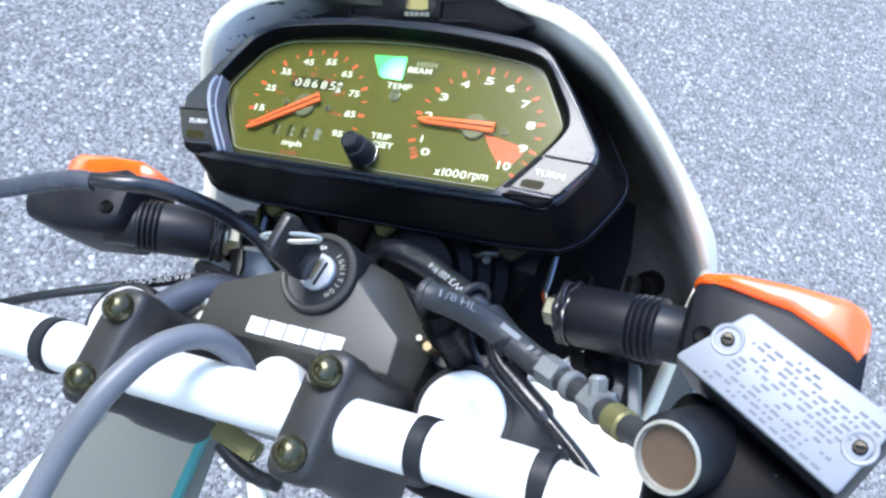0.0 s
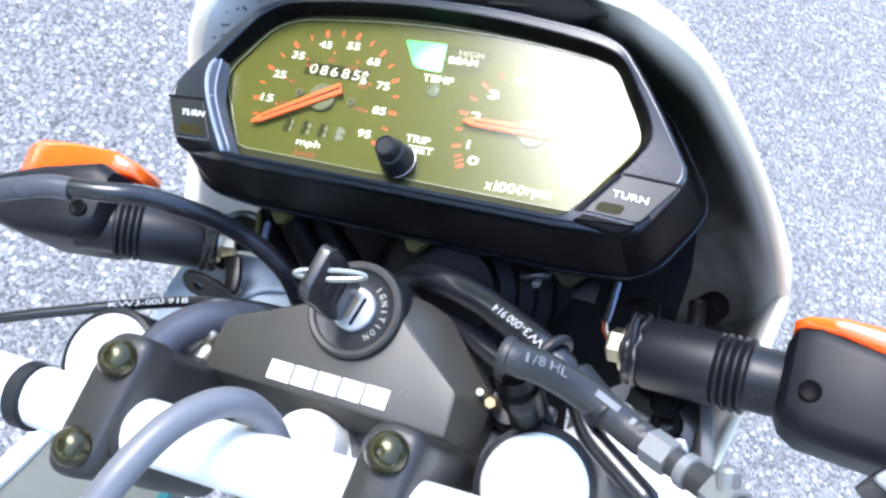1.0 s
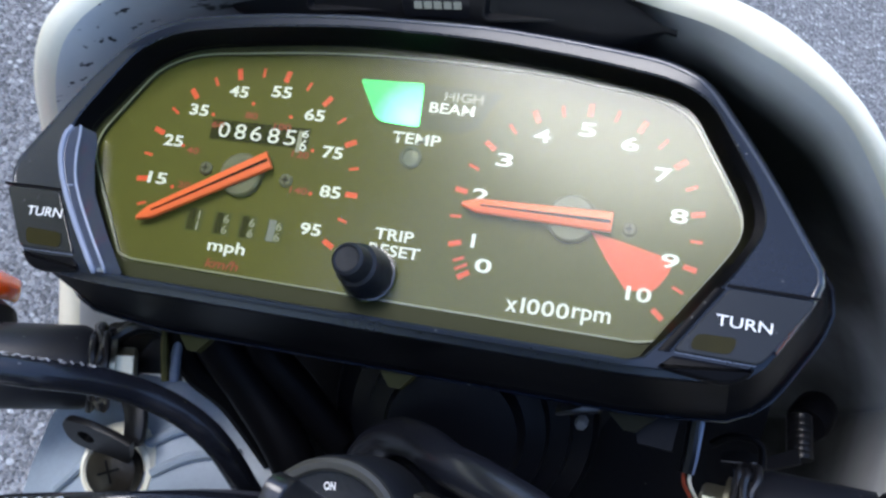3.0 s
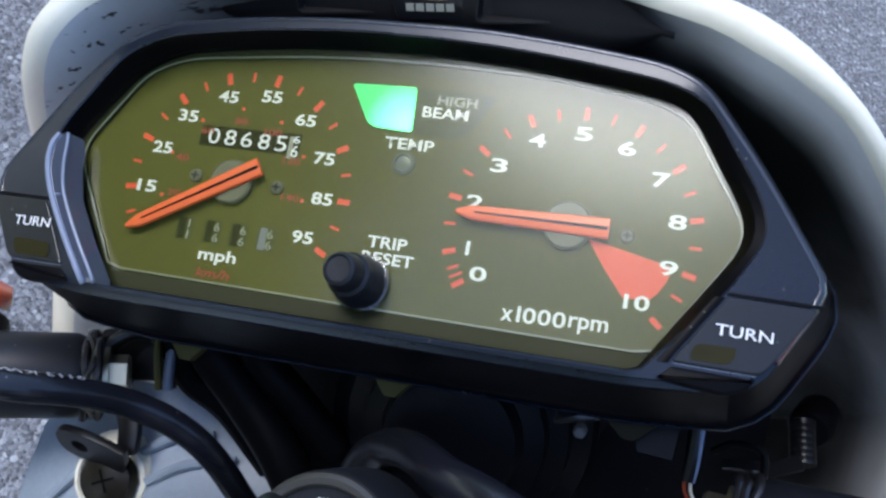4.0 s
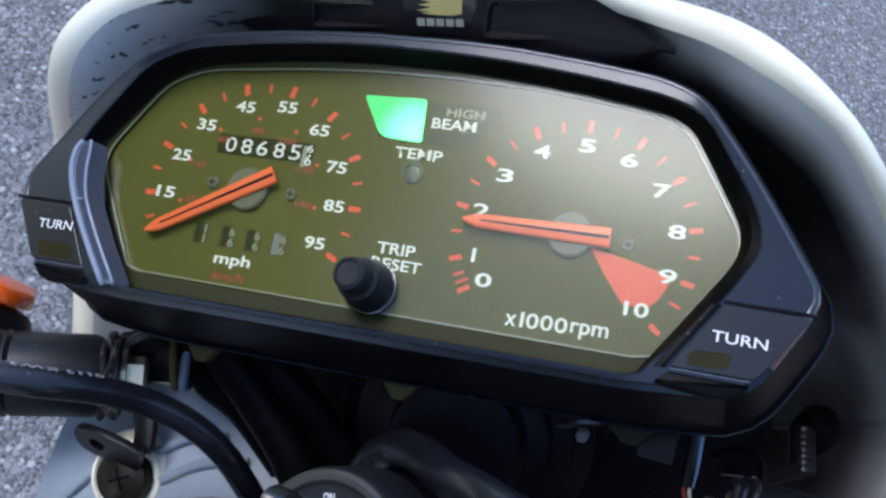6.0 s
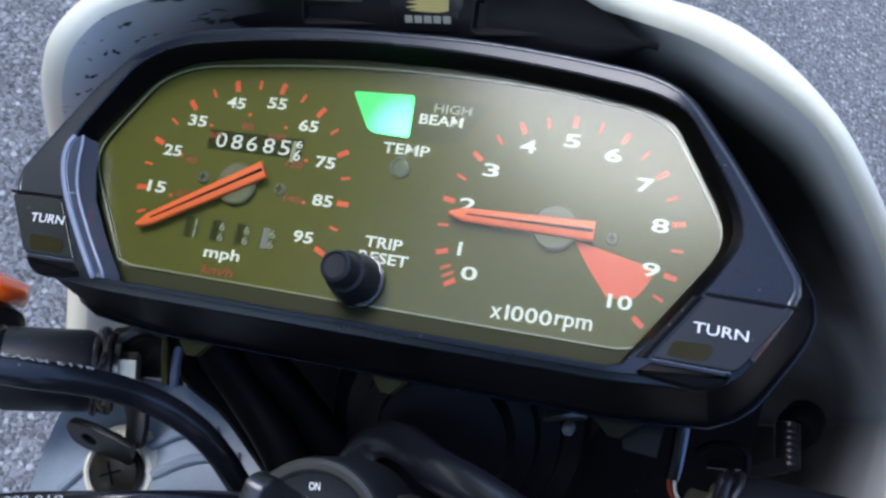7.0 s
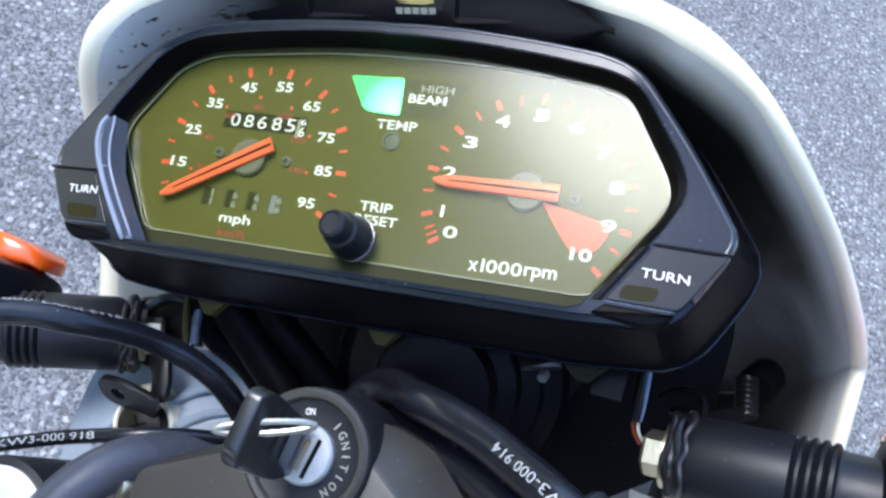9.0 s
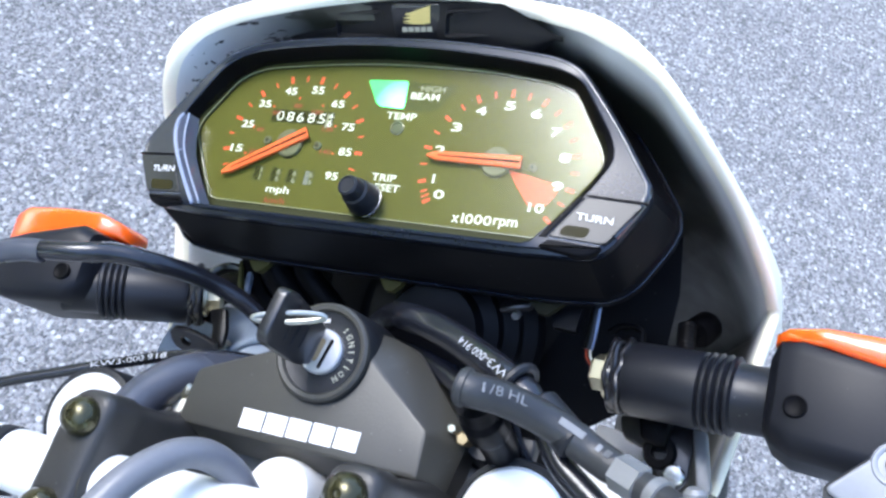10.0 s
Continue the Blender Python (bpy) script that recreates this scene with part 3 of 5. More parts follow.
for s in (1, -1):
    # black piece laid on so the corner looks turned from the light
    part("corner_shade", winged(prism(rounded([(s * 80.0, -3.0), (s * 99.0, -3.0), (s * 96.5, -6.2), (s * 92, -8.0), (s * 76.5, -6.6)], [0.6, 1.0, 2, 2, 1], 3), 8, 11.9, 1.0)), BLACK, cluster, "rounded black piece standing for the shade below the window")
    if s > 0:
        part("side_groove", winged(prism([(87.4, 14.2), (89.9, 14.2), (79.3, -2.6), (76.6, -2.6)], 8, 11.95, 0.3)), BLACK, cluster, "black groove beside the window")
        part("groove_line", winged(tube([(89.6, 13.8, 12.0), (84.4, 5.6, 12.0), (79.4, -2.3, 12.0)], 0.16, n=6, res=3)), SATIN, cluster)
    part("panel_seam", winged(prism([(s * 90.2, 15.5), (s * 111.4, 16.0), (s * 111.4, 15.3), (s * 90.2, 14.8)], 9, 12.0)), BLACK, cluster)
strip_rows = tuple(((xl, y, z0), (xl + 0.4, y, z1), (xr - 1.6, y + 0.4, z1), (xr, y + 0.4, 6.0)) for xl, xr, y, z0, z1 in ((-91.0, -86.5, 33.2, 9.2, 11.2), (-91.8, -85.2, 30.0, 9.2, 12.2), (-91.2, -84.4, 24.0, 9.4, 12.6), (-87.8, -82.0, 16.0, 9.5, 12.6), (-80.6, -75.0, 5.0, 9.5, 12.6), (-73.6, -68.0, -4.4, 9.5, 12.6), (-72.6, -67.4, -6.2, 9.0, 11.6)))
# the strip's blue stands for the sky reflected in it
strip_body = part("clear_edge", loft([[Vector(q) for q in r] for r in strip_rows]), STRIP, cluster, "glossy clear edge strip of the cover, toned blue for its sky reflection")
# pale ridges draw the gleam along the strip's edges
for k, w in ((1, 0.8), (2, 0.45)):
    part("gleam_ridge", tube([Vector(r[k]) + Vector((0, 0, 0.1)) for r in strip_rows], w, n=8, res=3), EDGE_GREY, strip_body)
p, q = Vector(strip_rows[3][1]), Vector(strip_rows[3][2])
part("gleam_nick", tube([p, q.lerp(p, 0.3)], 0.3, n=6, res=2), EDGE_GREY, strip_body)

# speedometer and tachometer
SX, SY, TX, TY = -42.0, 28.2, 50.4, 28.1


def ray_bar(cx, cy, ang, r0, r1, w, z, material, name="tick_mark", h=0.15):
    u = Vector((math.cos(radians(ang)), math.sin(radians(ang))))
    v = Vector((-u.y, u.x)) * w / 2
    c = Vector((cx, cy))
    return part(name, prism([c + u * r0 - v, c + u * r1 - v, c + u * r1 + v, c + u * r0 + v], z - h, z), material, cluster, smooth=0)


for v in range(10, 100, 5):
    big = v % 10 == 5
    ray_bar(-40.9, 27.2, 226.56 - 2.674 * v, 29.9 if big else 30.2, 33.3 if big else 32.9, 1.5 if big else 0.75, 0.2, RED)
ray_bar(-40.9, 27.2, 206.5, 30.6, 33.8, 1.2, 0.2, RED)
for v, (x, y) in zip(range(15, 100, 10), [(-67.5, 24.3), (-65.4, 35.8), (-59.8, 45.7), (-48.9, 52.4), (-35.9, 53.6), (-24.7, 48.0), (-17.1, 37.9), (-15.4, 26.9), (-18.6, 15.9)]):
    written(str(v), x, y, 0.2, 6.0, 3.4, PRINT, cluster, "numeral", bold=0.022)
for k in range(20, 160, 20):
    a = radians(229.8 - 2.72 * k / 1.609)
    written(str(k), SX + 17.6 * math.cos(a), SY + 17.6 * math.sin(a), 0.2, 3.9 if k < 100 else 5.2, 2.0, DIM_RED, cluster, "numeral")
    part("dot_mark", lathe([(0.55, 0.05), (0.55, 0.2)], (SX + 21.2 * math.cos(a), SY + 21.2 * math.sin(a), 0), n=8), RED, cluster, smooth=0)


TACH = [213.3, 205.1, 197.0, 183.4, 170.2, 157.1, 143.8, 130.1, 117.0, 103.8, 90.5, 77.3, 64.0, 51.1, 38.1, 25.5, 12.5, -0.4, -13.3, -24.7, -39.3]


for h in range(0, 21):
    big = h % 2 == 0
    ray_bar(51.0, 26.8, TACH[h], 29.2, 32.6 if big else 32.2, 1.4 if big else 0.75, 0.2, RED)
ray_bar(51.0, 26.8, TACH[0] - 4.2, 28.9, 32.4, 0.7, 0.2, RED)
for k, (x, y) in enumerate([(30.0, 12.9), (26.2, 19.1), (25.9, 31.3), (30.5, 41.6), (39.2, 49.4), (50.7, 52.3), (62.0, 49.7), (71.3, 42.6), (76.7, 32.5), (76.1, 20.9), (69.8, 11.5)]):
    written(str(k), x, y, 0.28, 1.0 if k == 1 else (6.2 if k == 10 else 4.5), 3.7, PRINT, cluster, "numeral", bold=0.02)
zone = [(TX + r * math.cos(radians(a)), TY + r * math.sin(radians(a))) for r, a in [(6, -24), (14, -16.5), (27.5, -14.5), (27.8, -22), (27.6, -30), (27, -35.5), (22.5, -45), (14, -42)]]
part("red_zone", prism(zone, 0.02, 0.17), RED, cluster, "solid orange-red warning zone", smooth=0)


def needle(cx, cy, ang, tip, tail):
    u = Vector((math.cos(radians(ang)), math.sin(radians(ang))))
    v = Vector((-u.y, u.x))
    c = Vector((cx, cy))
    pts = [c + u * tip + v * 0.5, c + u * (tip - 4) + v * 1.8, c - u * tail + v * 2.6, c - u * tail - v * 2.6, c + u * (tip - 4) - v * 1.9, c + u * tip - v * 0.6]
    part("needle", prism(pts, 2.0, 3.2, 0.5), NEEDLE, cluster, "orange needle")
    part("needle_slot", prism([c + u * (tip - 5) + v * 0.1, c - u * (tail - 0.4) + v * 0.5, c - u * (tail - 0.4) - v * 0.45, c + u * (tip - 5) - v * 0.35], 3.1, 3.3), BLACK, cluster, smooth=0)
    part("needle_hub", lathe([(6.2, 0), (6.2, 1.4), (5.6, 1.9), (0.5, 2.0)], (cx, cy, 0), n=28), HUB, cluster)


needle(SX, SY, 211.0, 32.0, 9.5)
needle(TX, TY, 180.5, 28.5, 10.5)
for x, y in ((-53.3, 28.9), (-28.8, 28.4), (36.1, 27.5), (65.2, 27.5)):
    b = lathe([(1.9, 0), (1.9, 0.5), (1.4, 0.9), (0.3, 0.95)], (x, y, 0), n=14)
    part("dial_screw", b, HUB, cluster)
    part("screw_cross", loft([at_z([(x + p, y + q) for p, q in ((-1.2, -.2), (-.2, -.2), (-.2, -1.2), (.2, -1.2), (.2, -.2), (1.2, -.2), (1.2, .2), (.2, .2), (.2, 1.2), (-.2, 1.2), (-.2, .2), (-1.2, .2))], z) for z in (0.9, 1.02)]), BLACK, cluster, smooth=0)

# odometer, trip meter, words and lamps
part("odometer_window", prism([(-54.8, 43.6), (-24.8, 43.9), (-24.8, 37.9), (-54.8, 37.7)], 0.02, 0.12), DEEP, cluster, smooth=0)
for x, d in zip((-50.6, -45.6, -40.7, -35.4, -30.4), "08685"):
    written(d, x, 40.7, 0.2, 3.4, 4.4, PRINT, cluster, "odometer_digit", bold=0.0)
part("odometer_wheel", prism([(-28.1, 43.0), (-26.9, 43.0), (-26.9, 36.8), (-28.1, 36.8)], 0.1, 0.3), DIM_PRINT, cluster, "white tenths wheel", smooth=0)
for y, h in ((42.2, 2.2), (38.9, 3.4)):
    written("6", -26.0, y, 0.36, 2.0, h, PRINT, cluster, "odometer_digit", bold=0.01)
for i, x in enumerate((-53.2, -44.8, -37.0, -29.0)):
    part("trip_meter_window", prism([(x - 2.6, 17.2), (x + 2.6, 17.2), (x + 2.6, 10.8), (x - 2.6, 10.8)], 0.02, 0.12), RECESS, cluster, smooth=0)
    part("trip_meter_wheel", prism([(x - 1.9, 17.0), (x + 0.2, 17.0), (x + 0.2, 11.0), (x - 1.9, 11.0)], 0.08, 0.17), FADED_PRINT if i == 3 else DEEP, cluster, smooth=0)
    for y in (15.4, 12.4):
        written("1" if i == 0 else "6", x + 1.2, y, 0.2, 0.5 if i == 0 else 1.7, 2.4, DIM_PRINT, cluster, "trip_meter_digit", bold=0.0)
written("mph", -41.7, 7.2, 0.2, 11.2, 4.2, PRINT, cluster)
written("km/h", -41.9, 2.7, 0.2, 10.0, 2.6, DIM_RED, cluster, shear=0.15)
written("TEMP", 5.6, 44.5, 0.2, 13.6, 3.1, PRINT, cluster)
written("TRIP", 4.9, 17.5, 0.2, 10.8, 3.1, PRINT, cluster)
written("RESET", 5.7, 13.3, 0.2, 14.2, 3.1, PRINT, cluster)
for text, x, w, h, y in (("x", 39.0, 3.0, 3.0, 3.8), ("1", 41.9, 0.9, 4.0, 4.4), ("0", 44.6, 3.3, 4.0, 4.4), ("0", 48.3, 3.3, 4.0, 4.5), ("0", 52.0, 3.3, 4.0, 4.5), ("rpm", 59.2, 9.6, 4.2, 3.9)):
    written(text, x, y, 0.2, w, h, PRINT, cluster, bold=0.014)
part("high_beam_window", prism(rounded([(-13.9, 60.7), (27.2, 59.8), (21.0, 48.6), (16, 47.2), (-7.0, 47.6)], [1, 1, 2, 2, 2], 4), 0.01, 0.08), RECESS, cluster, smooth=0)
part("high_beam_lamp", prism(rounded([(-13.6, 59.9), (4.8, 60.4), (5.5, 48.0), (-6.6, 48.4)], [1.2, 1.0, 0.8, 2.6], 4), 0.05, 0.18), GREEN, cluster, "lit green high beam lamp", smooth=0)
# HIGH takes the dimmer print because it is unlit
written("HIGH", 16.5, 57.4, 0.2, 10.8, 2.7, DIM_PRINT, cluster)
written("BEAM", 13.8, 53.9, 0.2, 12.6, 3.0, PRINT, cluster)
part("temperature_lamp", lathe([(3.1, 0), (3.1, 0.6), (2.3, 0.9), (2.0, 0.5), (0.4, 0.6)], (5.0, 39.2, 0), n=20), GLASSY, cluster, "small clear lamp")
knob = part("reset_knob", lathe([(7.0, 3.6), (7.0, 5.6), (6.5, 7.4), (6.4, 9.2), (6.1, 10.2), (5.7, 12.8), (4.9, 13.6), (4.5, 17.2), (4.2, 18.4), (3.5, 19), (3.1, 18.5), (0.3, 18.4)], (1.8, 5.6, 0), (-0.1, 0.05, 1), n=36), RUBBER, cluster, "black rubber trip reset knob")
part("knob_ring", lathe([(7.1, 4.0), (7.7, 4.4), (7.5, 5.4), (6.9, 5.6)], (1.6, 5.6, 0), n=36), EDGE, cluster)
for x, half_w, m in ((-62, 9.5, OLIVE), (3.5, 9.5, OLIVE), (71, 12, OLD_DRAB)):
    part("mounting_tab", loft([at_z([(x - half_w, -11), (x + half_w, -11), (x + 1.6, -20.5), (x - 1.6, -20.5)], z) for z in (-36, -32.5)]), m, cluster, "dull triangular tab")

# fairing: rolled white edge, glossy inside, outer skin running forward
EDGE_LINE = spline([(-139.5, -88.0, -107.0), (-142.5, -82.0, -104.0), (-145.1, -64.6, -98.6), (-147.4, -29.0, -89.6), (-147.9, 3.7, -77.3), (-141.7, 28.8, -53.6), (-131.3, 49.3, -20.5), (-119.8, 59.5, 0.1), (-108.7, 69.0, 10.8), (-94.1, 80.4, 13.3), (-61.7, 89.7, 15.3), (-19.3, 93.8, 14.6), (25.8, 94.2, 13.4), (62.8, 90.0, 14.6), (89.4, 78.5, 22.7), (109.9, 62.6, 22.2), (124.1, 48.0, 10.9), (140.8, 30.9, -22.2), (151.4, 14.3, -49.6), (155.0, 5.7, -65.2), (155.8, 3.0, -72.2), (154.3, -7.6, -70.7), (151.6, -25.7, -68.5), (147.6, -46.7, -74.7), (143.2, -67.5, -79.0), (141.6, -72.0, -82.5)], 4)


def fairing_loops(inward, drop):
    out = []
    for p in EDGE_LINE:
        c = Vector((p.x * 0.35, min(p.y, 35) * 0.8 - 8, p.z))
        n = (c - p).normalized()
        thin = 0.3 + 0.7 * min(1, max(0, abs(p.x - 5) - 8) / 60) if p.y > 60 and 0 < inward < 9 else 1
        if p.x > 95 and 0 < inward < 9:
            thin = 1 - 0.42 * min(1, (p.x - 95) / 20)
        elif p.x > 95 and 9 < inward < 20:
            thin = 1 - {10: 0.36, 11: 0.24, 15: 0.1}[inward] * min(1, (p.x - 95) / 20)
        tuck = min(1, max(0, (p.x - 120) / 20)) * min(1, max(0, (20 - p.y) / 30)) if inward in (-1, -6, 2, 25) else 0
        out.append(p + n * (inward * thin + tuck * {-1: 1.5, -6: 12, 2: 20, 25: 12}.get(inward, 0)) + Vector((0, 0, drop)))
    return out


fairing = part("fairing", loft([fairing_loops(8.5, -3.5), fairing_loops(7.0, -0.6), fairing_loops(4, 0.6), fairing_loops(1.2, 0), fairing_loops(0, -2), fairing_loops(-1, -8), fairing_loops(-6, -40), fairing_loops(2, -90), fairing_loops(25, -140), fairing_loops(60, -170)], closed=False), AGED_WHITE, moto, "white headlight fairing with scuffed inside", smooth=75)
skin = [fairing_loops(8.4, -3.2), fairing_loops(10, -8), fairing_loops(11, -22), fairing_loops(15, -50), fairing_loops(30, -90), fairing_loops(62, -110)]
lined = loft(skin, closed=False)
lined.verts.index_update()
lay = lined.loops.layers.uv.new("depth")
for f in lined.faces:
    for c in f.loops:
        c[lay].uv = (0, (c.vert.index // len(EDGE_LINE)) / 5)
part("inner_skin", lined, SCUFFED, fairing, "scuffed white inside of the fairing, painted black on top, shade toned in at right")
BZ = Vector((0.02, -0.72, 0.69))
ledge = spline([(-62, 81.5, -1), (-40, 82.5, 1.5), (-15, 82.5, 5), (6, 81.8, 8.2), (30, 80.6, 11), (46, 79, 12.6), (58, 77.8, 13), (70, 75.5, 12.5)], 4)
part("top_ledge", loft([[q + Vector(d) * max(0.06, min(1, (68 - q.x) / 22, (q.x + 66) / 30)) for q in ledge] for d in ((0, 6.6, 7), (0, 6, 5.4), (0, 0, 0), (0, -7, -7.3), (0, -9, -14), (0, -9, -26))], closed=False), SHELL_IN, fairing, "black ledge above the dashboard")
badge = part("badge", place(prism(rounded([(-10, -6.6), (10, -6.6), (11, 7.2), (-11, 7.2)], 2), -2, 1.0, 0.4), (6.5, 82.6, 9.4), (1, -0.06, 0.12), BZ), GLOSS, fairing, "small black badge with gold wing shape")
part("wing_mark", place(prism([(6.8, 6.6), (3, 5.6), (-1.5, 4.2), (-5.2, 3.4), (-2.2, 2.6), (-6.0, 1.9), (-2.4, 1.3), (-6.4, 0.4), (-2.4, 0), (-5.6, -0.4), (-1, -0.8), (3, -0.9), (6, -0.4)], 0.9, 1.15), (6.5, 82.6, 9.4), (1, -0.06, 0.12), BZ), GOLD, badge, "plain gold wing shape", smooth=0)
for k in range(5):
    part("brand_mark_bar", place(prism([(-6.8 + 2.75 * k, -4.0), (-4.6 + 2.75 * k, -4.0), (-4.6 + 2.75 * k, -1.9), (-6.8 + 2.75 * k, -1.9)], 0.9, 1.1), (6.5, 82.6, 9.4), (1, -0.06, 0.12), BZ), DIM_PRINT, badge, "plain pale brand mark bar", smooth=0)
for cx, cy, cz in ((-21, 82.6, 5.2), (32, 80.8, 12.2)):
    rim_out = rounded([(-12.5, -4.5), (12.5, -4.5), (10.5, 5), (-10.5, 5)], 2)
    part("ledge_pocket", place(loft([at_z(grow(rim_out, 0.8), -1), at_z(grow(rim_out, 0.6), 0.7), at_z(rim_out, 0.7), at_z(grow(rim_out, -0.8), -1.6), at_z(grow(rim_out, -4), -1.8)], (False, True)), (cx, cy, cz), (1, -0.05, 0.15), BZ), SHELL_IN, fairing, "shallow pocket in the ledge")

# bars, clamps, forks
bar = part("handlebar", tube([(-420, -230, 120), (-330, -180, 105), (-240, -142, 82), (-170, -124, 58), (-120, -119.5, 48), (-60, -120, 48), (0, -120, 48), (60, -120, 48), (112, -120.5, 48), (150, -124, 53), (200, -141, 66), (280, -182, 92), (380, -240, 110)], 11.1, n=24), WHITE, moto, "white enamelled handlebar")
for x in (-87, 93, 140):
    part("rubber_band", lathe([(11.3, -3.5), (12.2, -3), (12.2, 3), (11.3, 3.5)], (x, -120.3, 48.2 if x < 120 else 51.5), (1, 0, 0.05), n=24), RUBBER, bar, "black rubber band")
for x, cy, skew in ((-50.4, -115.6, 4.0), (51.0, -120.2, 2.8)):
    oval = rounded([(x - 9.8 - skew, cy - 25.5), (x + 9.8 - skew, cy - 25.5), (x + 9.8 + skew, cy + 25.5), (x - 9.8 + skew, cy + 25.5)], 9.5, 6)
    clamp = part("bar_clamp", prism(oval, 47, 63, 3.2), DARK_CAST, moto, "dark cast handlebar clamp with two bolts")
    part("clamp_base", loft([at_z(grow(oval, 1.5), -20), at_z(grow(oval, 0.5), 16), at_z(grow(oval, -1.5), 26), at_z(grow(oval, -0.8), 46)]), DARK_CAST, clamp)
    part("saddle", lathe([(12.4, -9.5), (14.2, -8.5), (14.2, 8.5), (12.4, 9.5)], (x, -120, 48), (1, 0, 0), n=28), DARK_CAST, clamp, "cast saddle under the bar")
    for y, d in ((cy + 15.6, 0.6), (cy - 15.6, -0.6)):
        bolt = part("bolt", lathe([(6.9, 62), (6.9, 64.0), (6.6, 66.0), (5.6, 67.9), (4.0, 69.2), (2.4, 69.8), (1.5, 69.9), (1.2, 69.2), (0.3, 69.1)], (x + d * skew, y, 0), n=22), BOLT_BLACK, clamp, "black domed bolt head")
stem = part("stem_nut", lathe([(12.6, -24), (12.6, 16.5), (12.0, 18.6), (9.5, 20.0), (5, 20.6), (0.4, 20.7)], (4.9, -109.4, 0), n=36), WHITE, moto, "white domed stem nut below the bar")
part("nut_collar", lathe([(14.6, -22), (14.6, 4), (13.4, 5)], (4.9, -109.4, 0), n=6), ALU, stem)
clip = part("cable_bracket", place(box((24, 9, 5), (0, 0, 0), 1.2), (3, -136, 27), (0.97, -0.22, 0), (0.1, 0.25, 1)), DRAB, moto, "olive drab cable bracket under the bar")
part("cable_hook", tube([(-6, -139, 24), (4, -144.5, 22), (15, -147.5, 22), (26, -147.5, 25)], 3.4, n=12), RUBBER, clip, "black hooked cable sleeve")
part("cable_outlet", tube([(14, -149, 20), (16, -158, 16), (17, -175, 8), (16, -215, -10)], 4.2, n=12), AGED_WHITE, clip, "off-white cable tube")
plate = rounded([(-104, -114), (-60, -130), (60, -130), (94, -114), (94, -88), (45, -82), (-45, -78), (-90, -78), (-104, -88)], 10, 4)
part("top_yoke", prism(plate, -38, -8, 3), YOKE, moto, "dull grey cast top yoke")
for s in (-1, 1):
    leg = part("fork_leg", lathe([(21.8, -420), (21.8, 8.5), (21.2, 10.5), (19.2, 11), (18.8, 9.8)], (-90 if s < 0 else 88, -100 if s < 0 else -101.5, 0), n=40), RUBBER, moto, "fork leg with bright cap")
    part("fork_cap", lathe([(18.7, 2), (18.7, 11.4), (17.6, 12.4), (6, 12.6), (5, 12.0), (0.4, 12.0)], (-90 if s < 0 else 88, -100 if s < 0 else -101.5, 0), n=40), ALU, leg, "bright machined fork cap")

# steering cover and ignition
cover_top = rounded([(-42.5, -92.5), (-39.8, -72.6), (-12, -61.5), (8, -52), (24, -54.5), (31.5, -60.5), (55.2, -78.6), (55.2, -94.5)], [1.5, 2.5, 8, 8, 6, 3, 2.0, 1.5], 4)
cover_foot = rounded([(-46, -98.5), (-42.5, -70), (-12, -56), (8, -46), (28, -46), (41, -50.5), (66, -77), (61, -100.5)], [2, 4, 8, 8, 6, 4, 4, 2], 4)
cover = part("steering_cover", loft([at_z(grow(cover_foot, 0.4), -6), at_z(cover_foot, 6), at_z([a.lerp(b, 0.12) for a, b in zip(cover_top, cover_foot)], 18.2), at_z(cover_top, 19.4), at_z(grow(cover_top, -0.8), 19.7)]), COVER, moto, "faded black faceted steering cover with a white brand mark", smooth=22)
x = -16.2
for w in (9.2, 8.6, 8.8, 8.6, 9.0):
    part("brand_mark_bar", prism([(x, -90.3), (x + w, -90.5), (x + w + 0.4, -83.4), (x + 0.4, -83.2)], 19.6, 20.2), PRINT, cover, "plain white brand mark bar", smooth=0)
    x += w + 0.9
part("cover_bolt", lathe([(3.4, 0), (3.4, 3), (2.6, 4.2), (0.4, 4.4)], (-51.5, -80.6, 3), (-0.45, 0.1, 1), n=12), ZINC, cover, "zinc bolt at the cover's edge")
part("cover_washer", lathe([(4.2, 0), (4.2, 1.4), (1.2, 1.8)], (-54.5, -86, 3), (-0.45, 0.1, 1), n=18), AGED_WHITE, cover, "off-white washer")
LX, LY = 10.2, -58.6
lock = part("ignition_switch", lathe([(19.2, -8), (19.0, 8), (18.8, 17), (18.4, 20), (17.4, 22.2), (16.4, 22.6), (15.6, 21.6), (15.2, 21.4), (9, 21.4), (0.5, 21.4)], (LX, LY, 0), n=48), RUBBER, moto, "black ignition switch")
part("lock_ring", lathe([(18.3, 21.2), (18.0, 22.6), (17.0, 23.4), (15.6, 23.2), (15.0, 22.4), (15.0, 21.2)], (LX, LY, 0), n=48, caps=(False, False)), COVER, lock)
part("lock_barrel", lathe([(8.3, 21), (8.3, 23.4), (7.7, 24.1), (0.4, 24.2)], (LX, LY, 0), n=32), BARREL, lock, "bright lock barrel")
part("key_slot", place(prism([(-5.6, -0.6), (5.6, -0.6), (5.6, 0.6), (-5.6, 0.6)], 24.1, 24.45), (LX + 2.6, LY - 0.8, 0), (0.28, 0.96, 0), (0, 0, 1)), INKY, lock, smooth=0)
for i, ch in enumerate("IGNITION"):
    a = radians(52 - i * 14.5)
    written(ch, LX + 11.4 * math.cos(a), LY + 11.4 * math.sin(a), 21.7, 0.5 if ch == "I" else 1.9, 2.4, DIM_PRINT, lock, turn=math.degrees(a) - 90)
